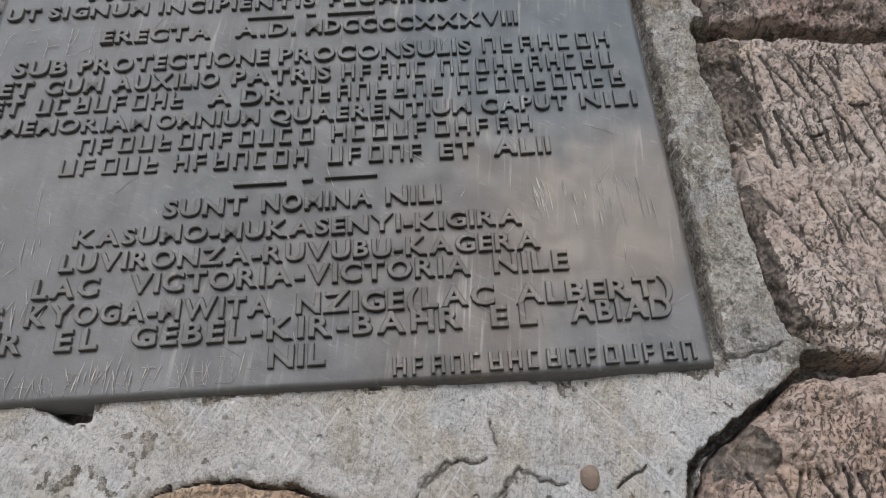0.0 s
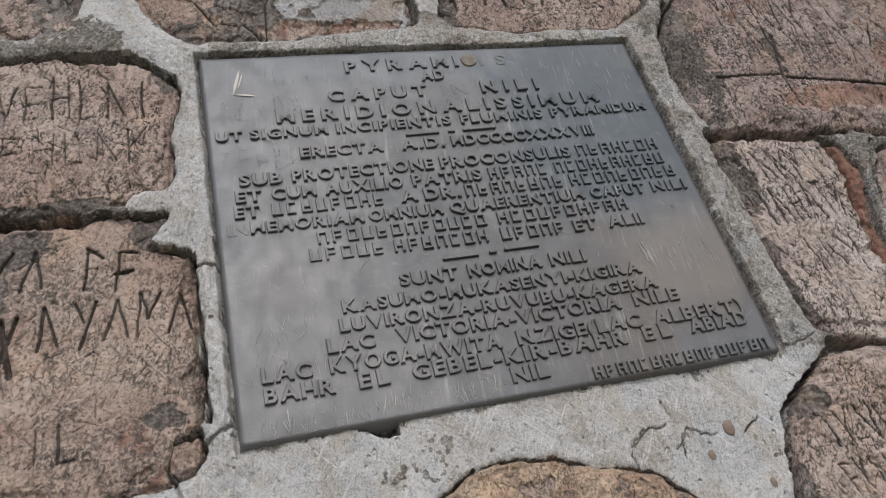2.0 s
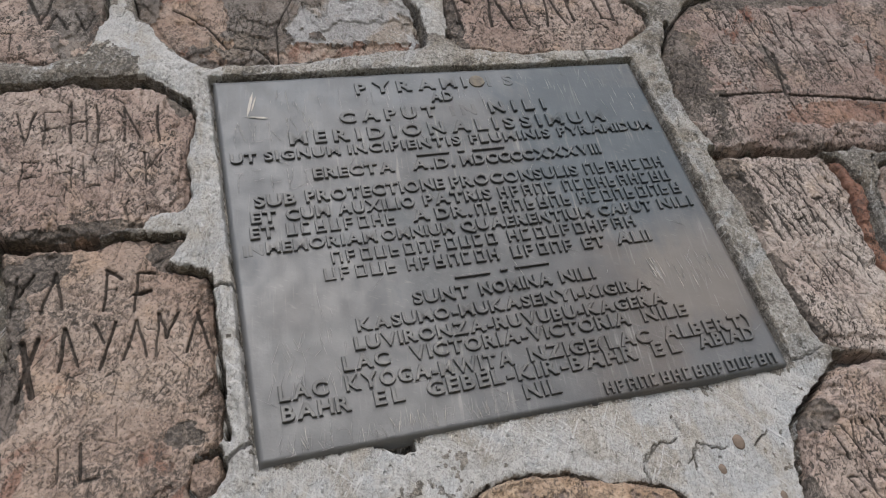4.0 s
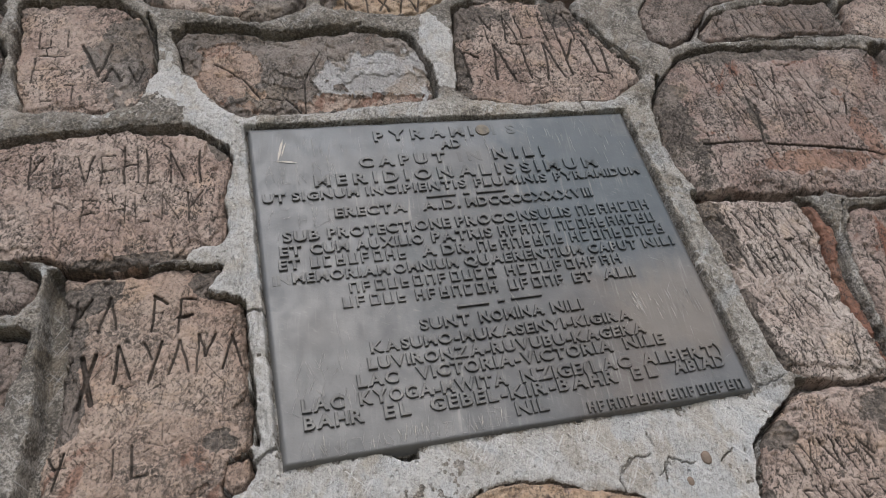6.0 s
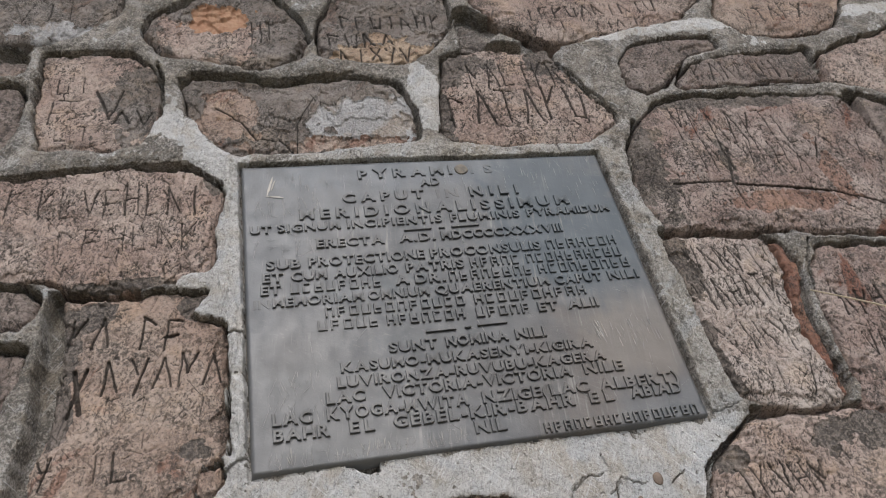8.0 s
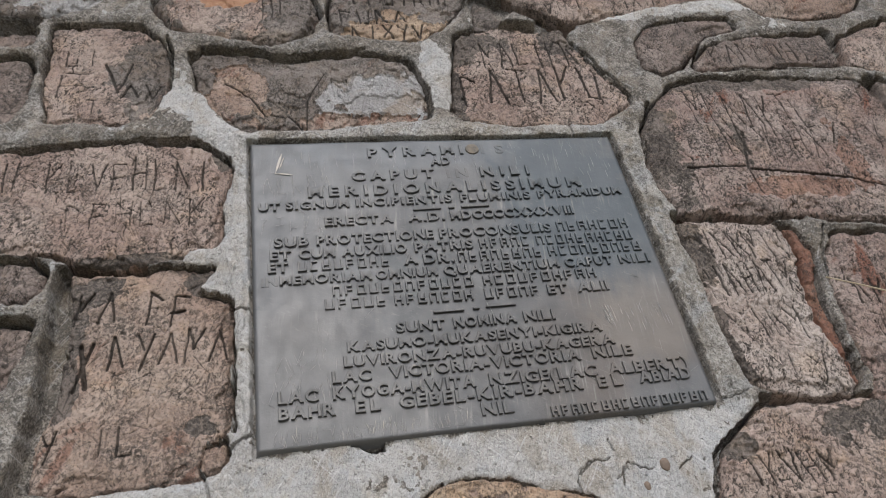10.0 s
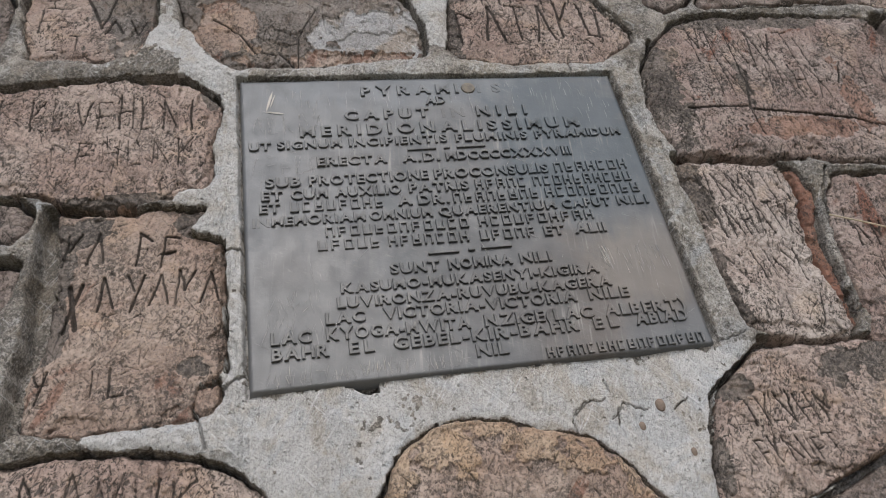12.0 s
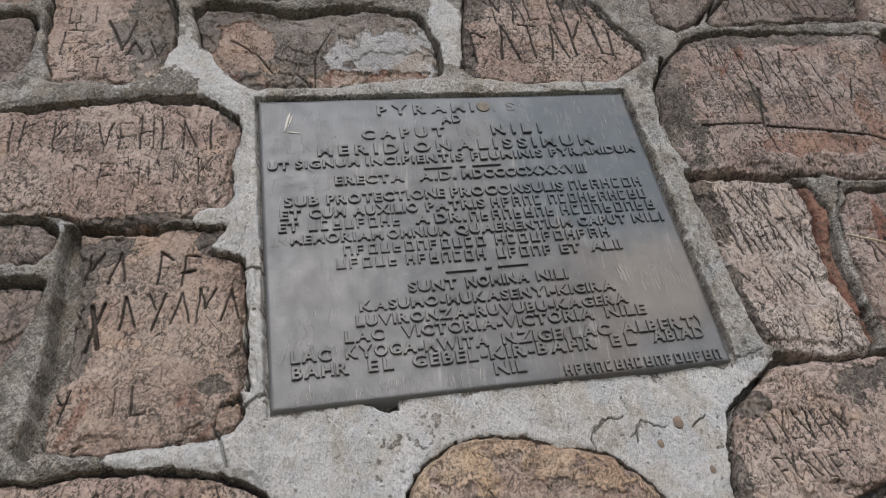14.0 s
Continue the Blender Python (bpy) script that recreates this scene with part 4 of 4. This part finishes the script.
def glyph(ch):
    """The points and faces of a capital in the built-in font, cap height 1, extruded from 0 to 1 towards the viewer."""
    if ch not in GLYPHS:
        cu = bpy.data.curves.new("glyph", "FONT")
        cu.body, cu.size, cu.extrude, cu.offset, cu.resolution_u = ch, 1.0, 0.05, 0.006, 3
        cu.bevel_depth, cu.bevel_resolution = 0.036, 1
        ob = new("glyph", cu)
        me = bpy.data.meshes.new_from_object(ob.evaluated_get(bpy.context.evaluated_depsgraph_get()))
        co = np.array([v.co[:] for v in me.vertices])
        faces = [tuple(p.vertices) for p in me.polygons]
        bpy.data.objects.remove(ob)
        bpy.data.curves.remove(cu)
        bpy.data.meshes.remove(me)
        GLYPHS[ch] = co, faces
    return GLYPHS[ch]


CAP = float(np.ptp(glyph("H")[0][:, 1]))
BASE = float(glyph("H")[0][:, 1].min())
RELIEF = 0.0032


def put_letter(line, verts, faces):
    part("letter", from_lists("letter", verts, faces, BRONZE_LETTER), line)


def put_word(line, text, x0, x1, z0, shear, tall, rng, sink=0.0):
    """Raised capitals spread evenly from x0 to x1. Text that starts with * stands for that many plain letter-sized bars."""
    plain = text.startswith("*")
    n = int(text[1:]) if plain else len(text)
    if plain:
        pitch = (x1 - x0) / (n - 0.25)
        for i in range(n):
            verts, faces = [], []
            a, w, b = x0 + i * pitch, pitch * 0.72, 0.0025
            z = z0 + shear * (i * pitch)
            block(verts, faces, a, a + b, z, z + tall, 0.0006, -RELIEF)
            if i % 3 != 1:
                block(verts, faces, a + w - b, a + w, z, z + tall, 0.0006, -RELIEF)
            for level in rng.sample((0.0, 0.42, 0.84), 1 if i % 3 == 0 else 2):
                block(verts, faces, a + b - 0.0005, a + w - b + 0.0005, z + level * tall, z + level * tall + b, 0.0006, -RELIEF + 0.0003)
            put_letter(line, verts, faces)
        return
    sizes = []
    for ch in text:
        co, _ = glyph(ch)
        sizes.append((co[:, 0].min(), np.ptp(co[:, 0])))
    k = tall / CAP
    wide = 1.16
    total = sum(w for _, w in sizes) * k * wide
    gap = (x1 - x0 - total) / max(1, n - 1)
    if n > 1 and gap < 0.0016:
        gap = 0.0016
        wide *= (x1 - x0 - gap * (n - 1)) / total
    a = x0
    for ch, (left, w) in zip(text, sizes):
        co, fs = glyph(ch)
        lift = rng.uniform(-0.0003, 0.0003)
        turn = rng.uniform(-0.03, 0.03)
        px = a + (co[:, 0] - left) * k * wide
        pz = z0 + shear * (a - x0) + (co[:, 1] - BASE) * k + turn * (px - a)
        depth = (co[:, 2] - co[:, 2].min()) / np.ptp(co[:, 2])
        py = 0.0006 - depth * (RELIEF + 0.0006 + lift - sink)
        put_letter(line, [(float(p), float(q), float(r)) for p, q, r in zip(px, py, pz)], fs)
        a += w * k * wide + gap


def plate_mesh():
    """A cast plate with a slightly uneven front and worn, rounded edges."""
    nx, nz = 150, 130
    u, w = np.meshgrid(np.linspace(0, 1, nx), np.linspace(0, 1, nz), indexing="ij")
    bottom = PLATE[0][None, None] * (1 - u[..., None]) + PLATE[1] * u[..., None]
    upper = PLATE[3][None, None] * (1 - u[..., None]) + PLATE[2] * u[..., None]
    p = bottom * (1 - w[..., None]) + upper * w[..., None]
    x, z = p[..., 0], p[..., 1]
    d = np.minimum.reduce([x, 0.55 - x, z, 0.481 - 0.031 * x - z])
    h = 0.0007 * rough(x, z, 0.11, 2) + 0.0003 * rough(x, z, 0.03, 3) - 0.0022 * (1 - smooth(d / 0.005))
    border = np.zeros(u.shape, bool)
    border[0], border[-1], border[:, 0], border[:, -1] = True, True, True, True
    h = np.where(border, -0.016, h)
    return sheet("plate", x, z, h, np.ones(u.shape, bool), BRONZE)


plaque = tagged(new("plaque"), "grey patinated bronze plaque with raised capitals, set in cement", "plaque")
plaque.matrix_world = FACE
part("plate", plate_mesh(), plaque, "scratched grey bronze plate")

letter_rng = random.Random(11)


def inscribe(z0, shear, tall, *words):
    """One line of the inscription: its height, slope and cap height, and each word with its two ends."""
    line = part("inscription_line", None, plaque, "row of raised cast bronze capitals")
    for text, x0, x1 in words:
        worn = 0.0027 if text in ("IS", "IN") else 0.0
        put_word(line, text, x0, x1, z0 + shear * (x0 - words[0][1]), shear, tall, letter_rng, worn)


inscribe(0.4385, -0.010, 0.0185, ("PYRAMI", 0.169, 0.311), ("IS", 0.339, 0.374))
inscribe(0.4165, 0.0, 0.0155, ("AD", 0.259, 0.288))
inscribe(0.394, -0.019, 0.018, ("CAPUT", 0.142, 0.261), ("IN", 0.279, 0.312), ("NILI", 0.329, 0.403))
inscribe(0.367, -0.017, 0.019, ("MERIDIONALISSIMUM", 0.079, 0.474))
inscribe(0.347, -0.012, 0.014, ("UT", 0.011, 0.040), ("SIGNUM", 0.048, 0.134), ("INCIPIENTIS", 0.143, 0.278), ("FLUMINIS", 0.290, 0.393), ("PYRAMIDUM", 0.404, 0.531))
inscribe(0.314, -0.014, 0.015, ("ERECTA", 0.098, 0.191), ("A.D.", 0.212, 0.263), ("MDCCCCXXXVIII", 0.271, 0.449))
inscribe(0.283, -0.009, 0.016, ("SUB", 0.030, 0.075), ("PROTECTIONE", 0.085, 0.242), ("PROCONSULIS", 0.250, 0.408), ("*7", 0.417, 0.521))
inscribe(0.262, -0.010, 0.0155, ("ET", 0.024, 0.051), ("CUM", 0.061, 0.108), ("AUXILIO", 0.117, 0.203), ("PATRIS", 0.213, 0.293), ("*5", 0.302, 0.372), ("*10", 0.382, 0.521))
inscribe(0.242, -0.010, 0.0155, ("ET", 0.021, 0.047), ("*8", 0.059, 0.178), ("A", 0.196, 0.208), ("DR.", 0.222, 0.264), ("*8", 0.269, 0.385), ("*9", 0.394, 0.527))
inscribe(0.222, -0.011, 0.0145, ("IN", 0.012, 0.033), ("MEMORIAM", 0.035, 0.152), ("OMNIUM", 0.157, 0.238), ("QUAERENTIUM", 0.246, 0.404), ("CAPUT", 0.412, 0.479), ("NILI", 0.489, 0.533))
inscribe(0.200, -0.006, 0.0145, ("*12", 0.100, 0.282), ("*10", 0.295, 0.450))
inscribe(0.180, -0.012, 0.015, ("*5", 0.089, 0.166), ("*7", 0.176, 0.278), ("*5", 0.293, 0.366), ("ET", 0.377, 0.404), ("ALII", 0.418, 0.461))
inscribe(0.138, 0.0, 0.0150, ("SUNT", 0.173, 0.234), ("NOMINA", 0.245, 0.326), ("NILI", 0.336, 0.377))
inscribe(0.117, -0.006, 0.0142, ("KASUMO-MUKASENYI-KIGIRA", 0.111, 0.433))
inscribe(0.097, -0.008, 0.0145, ("LUVIRONZA-RUVUBU-KAGERA", 0.105, 0.444))
inscribe(0.077, 0.0, 0.0155, ("LAC", 0.090, 0.136), ("VICTORIA-VICTORIA", 0.157, 0.394), ("NILE", 0.410, 0.462))
inscribe(0.057, -0.011, 0.0160, ("LAC", 0.027, 0.073), ("KYOGA-MWITA", 0.089, 0.257), ("NZIGE(LAC", 0.274, 0.409), ("ALBERT)", 0.423, 0.529))
inscribe(0.037, 0.0, 0.0160, ("BAHR", 0.027, 0.091), ("EL", 0.113, 0.142), ("GEBEL-KIR-BAHR", 0.164, 0.386), ("EL", 0.405, 0.436), ("ABIAD", 0.458, 0.526))
inscribe(0.017, 0.0, 0.0160, ("NIL", 0.257, 0.295))
inscribe(0.007, 0.0, 0.0125, ("*16", 0.339, 0.536))
for x0, x1, z in ((0.221, 0.260, 0.334), (0.271, 0.279, 0.334), (0.289, 0.329, 0.334), (0.223, 0.262, 0.1635), (0.274, 0.282, 0.1645), (0.291, 0.330, 0.1655)):
    verts, faces = [], []
    block(verts, faces, x0, x1, z - 0.0013, z + 0.0013, 0.0006, -0.003)
    part("rule", from_lists("rule", verts, faces, BRONZE_LETTER), plaque, "raised bronze dash")


def worn_disc():
    bm = bmesh.new()
    bmesh.ops.create_cone(bm, cap_ends=True, segments=28, radius1=0.0105, radius2=0.0095, depth=0.0022, matrix=Matrix.Translation((0.326, -0.0006, 0.447)) @ pose(0, 0, 0, 90, 0, 0))
    me = bpy.data.meshes.new("worn_spot")
    bm.to_mesh(me)
    bm.free()
    me.materials.append(WORN_SPOT)
    return me


part("worn_spot", worn_disc(), plaque, "brassy rubbed-down round spot")


def scratch_mesh(name, strokes, material):
    """Hair-thin bright lines lying on the plate, tapering to both ends."""
    verts, faces = [], []
    for x0, z0, x1, z1, w in strokes:
        dx, dz = x1 - x0, z1 - z0
        l = math.hypot(dx, dz) + 1e-9
        nx, nz = -dz / l * w / 2, dx / l * w / 2
        s = len(verts)
        y = -0.0011
        verts += [(x0, y + 0.0004, z0), (x0 + dx * 0.3 + nx, y, z0 + dz * 0.3 + nz), (x0 + dx * 0.7 + nx, y, z0 + dz * 0.7 + nz), (x1, y + 0.0004, z1), (x0 + dx * 0.7 - nx, y, z0 + dz * 0.7 - nz), (x0 + dx * 0.3 - nx, y, z0 + dz * 0.3 - nz)]
        faces.append(tuple(s + i for i in range(5, -1, -1)))
    return from_lists(name, verts, faces, material)


scr = random.Random(8)
bright, faint = [], []
bright += [(0.047, 0.457, 0.036, 0.416, 0.0032), (0.034, 0.417, 0.062, 0.412, 0.0026), (0.050, 0.450, 0.042, 0.425, 0.0018)]
for i in range(16):
    x, z = 0.447 + scr.gauss(0, 0.003), 0.158 - scr.uniform(0.0, 0.022)
    (bright if i % 2 else faint).append((x, z, x + 0.002, z - scr.uniform(0.008, 0.028), scr.uniform(0.0004, 0.0009)))
for i in range(30):
    x, z = scr.uniform(0.465, 0.53), 0.158 - scr.uniform(0.0, 0.03)
    (bright if i % 5 == 0 else faint).append((x, z, x + 0.0015, z - scr.uniform(0.006, 0.024), scr.uniform(0.0003, 0.0008)))
for i in range(70):
    x, z = scr.uniform(0.02, 0.53), scr.uniform(0.385, 0.46)
    faint.append((x, z, x + scr.uniform(-0.002, 0.002), z - scr.uniform(0.006, 0.03), scr.uniform(0.0003, 0.0008)))
for i in range(60):
    x = scr.uniform(0.02, 0.24)
    z = 0.004 + scr.uniform(0.0, 0.012)
    (bright if i % 4 == 0 else faint).append((x, z, x + scr.uniform(-0.006, 0.006), z + scr.uniform(0.008, 0.02), scr.uniform(0.0003, 0.0007)))
for row in ((0.018, 0.378, 0.10, 0.376, 0.032, 5), (0.014, 0.306, 0.09, 0.303, 0.028, 5), (0.025, 0.005, 0.24, 0.009, 0.017, 14)):
    for x0, z0, x1, z1, w, _ in scrawl(scr, *row):
        faint.append((x0, z0, x1, z1, 0.45 * w if row[4] > 0.02 else 0.3 * w))
for i in range(90):
    x, z = scr.uniform(0.02, 0.53), scr.uniform(0.02, 0.45)
    a = radians(scr.gauss(95, 35))
    l = scr.uniform(0.006, 0.035)
    faint.append((x, z, x + l * math.cos(a), min(0.455, z + l * math.sin(a)), scr.uniform(0.0002, 0.0005)))
for i in range(40):
    x, z = scr.gauss(0.06, 0.018), scr.uniform(0.07, 0.13)
    faint.append((x, z, x + scr.uniform(-0.01, 0.006), z - scr.uniform(0.005, 0.025), scr.uniform(0.0003, 0.0008)))
part("bright_scratching", scratch_mesh("bright_scratching", bright, BRIGHT_SCRATCH), plaque, "bright scratches in the metal")["kind"] = "stuff"
part("faint_scratching", scratch_mesh("faint_scratching", faint, FAINT_SCRATCH), plaque, "faint pale scratches in the metal")["kind"] = "stuff"

# ---- the body of the pyramid and the ground, which close the place ----
def pyramid_body():
    """A plain four-sided pyramid whose front lies just behind the stones."""
    rise, back_set = 4.5, 0.045
    half = rise / math.tan(radians(90 - LEAN_BACK))
    foot = FACE @ Vector((0.3, back_set, 0))
    front = foot.y - foot.z / math.tan(radians(90 - LEAN_BACK))
    verts = [(0.3 - half, front, 0), (0.3 + half, front, 0), (0.3 + half, front + 2 * half, 0), (0.3 - half, front + 2 * half, 0), (0.3, front + half, rise)]
    return from_lists("pyramid_body", verts, [(0, 1, 4), (1, 2, 4), (2, 3, 4), (3, 0, 4), (3, 2, 1, 0)], MASONRY)


tagged(new("pyramid_core", pyramid_body()), "plain masonry core of a small stone pyramid", "pyramid", kind="structure")
ground_bm = bmesh.new()
bmesh.ops.create_grid(ground_bm, x_segments=80, y_segments=80, size=400)
# invented rise all round, out of view, that blocks light from the low horizon
for v in ground_bm.verts:
    far = math.hypot(v.co.x, v.co.y)
    v.co.z = 62 * min(1, max(0, (far - 14) / 110)) ** 1.3 * (1 + 0.25 * noise.noise(v.co * 0.02))
ground_me = bpy.data.meshes.new("ground")
ground_bm.to_mesh(ground_me)
ground_bm.free()
ground_me.materials.append(EARTH)
tagged(new("ground", ground_me), "unseen grassy earth with added rim blocking low sky light", "ground", kind="structure")

# ---- stones of the wall ----
for spec in STONES:
    build_stone(wall, *spec)


def pebble_mesh():
    bm = bmesh.new()
    bmesh.ops.create_icosphere(bm, subdivisions=2, radius=1.0)
    for v in bm.verts:
        v.co *= 1 + 0.15 * noise.noise(v.co * 1.7)
        v.co = Vector((v.co.x * 0.0065, v.co.y * 0.004, v.co.z * 0.008))
    me = bpy.data.meshes.new("pebble")
    bm.to_mesh(me)
    bm.free()
    me.materials.append(PEBBLE)
    return me


for px, pz, size in ((0.458, -0.062, 1.0), (0.429, -0.084, 0.7), (0.454, -0.131, 0.6), (0.478, -0.120, 0.7)):
    pebble = part("pebble", pebble_mesh(), wall, "brown pebble embedded in the cement")
    pebble.location, pebble.scale = (px, 0.0085, pz), (size, size, size)


# ---- a dry grass stalk that leans in from the ground beside the wall ----
STRAW = plain_material("dry_straw", (0.44, 0.37, 0.25), (0.58, 0.50, 0.36), 130, 0.7, 0.0008)


def tube(name, path, thick, material):
    """A tapering round stem along a list of points, with a slight swelling at each joint."""
    verts, faces, sides = [], [], 8
    for i, p in enumerate(path):
        ahead = (path[min(i + 1, len(path) - 1)] - path[max(i - 1, 0)]).normalized()
        side = ahead.cross(Vector((0, 0, 1))).normalized()
        over = side.cross(ahead)
        r = thick(i / (len(path) - 1))
        verts += [p + r * (math.cos(a) * side + math.sin(a) * over) for a in (math.tau * j / sides for j in range(sides))]
    for i in range(len(path) - 1):
        faces += [(i * sides + j, i * sides + (j + 1) % sides, (i + 1) * sides + (j + 1) % sides, (i + 1) * sides + j) for j in range(sides)]
    faces += [tuple(range(sides - 1, -1, -1)), tuple(range(len(verts) - sides, len(verts)))]
    me = from_lists(name, [tuple(v) for v in verts], faces, material)
    me.polygons.foreach_set("use_smooth", np.ones(len(faces), bool))
    return me


def grass_stalk(root, shoulder, tip):
    """A single stalk that rises steeply, then bends over towards its tip."""
    a, b, c = Vector(root), Vector(shoulder), Vector(tip)
    path = []
    for i in range(61):
        t = i / 60
        path.append(a * (1 - t) ** 2 + b * 2 * t * (1 - t) + c * t * t + 0.003 * Vector((noise.noise((9 * t, 0, 0)), noise.noise((0, 9 * t, 5)), 0)))
    stalk = tagged(new("grass_stalk"), "long dry straw-coloured grass stalk leaning over the stones", "grass stalk")
    stalk.location = a
    swell = lambda t: (0.0021 - 0.0014 * t) * (1 + 0.28 * max(0.0, 1 - abs((7 * t) % 1 - 0.5) * 40))
    part("stem", tube("stem", [p - a for p in path], swell, STRAW), stalk)
    sheath = [p - a for p in path[14:27]]
    part("leaf_sheath", tube("leaf_sheath", sheath, lambda t: 0.0027 - 0.0011 * t, STRAW), stalk, "papery dry leaf sheath")
    return stalk


grass_stalk((1.20, -1.35, 0.0), (1.035, -0.837, 1.28), (0.525, -0.227, 1.43))
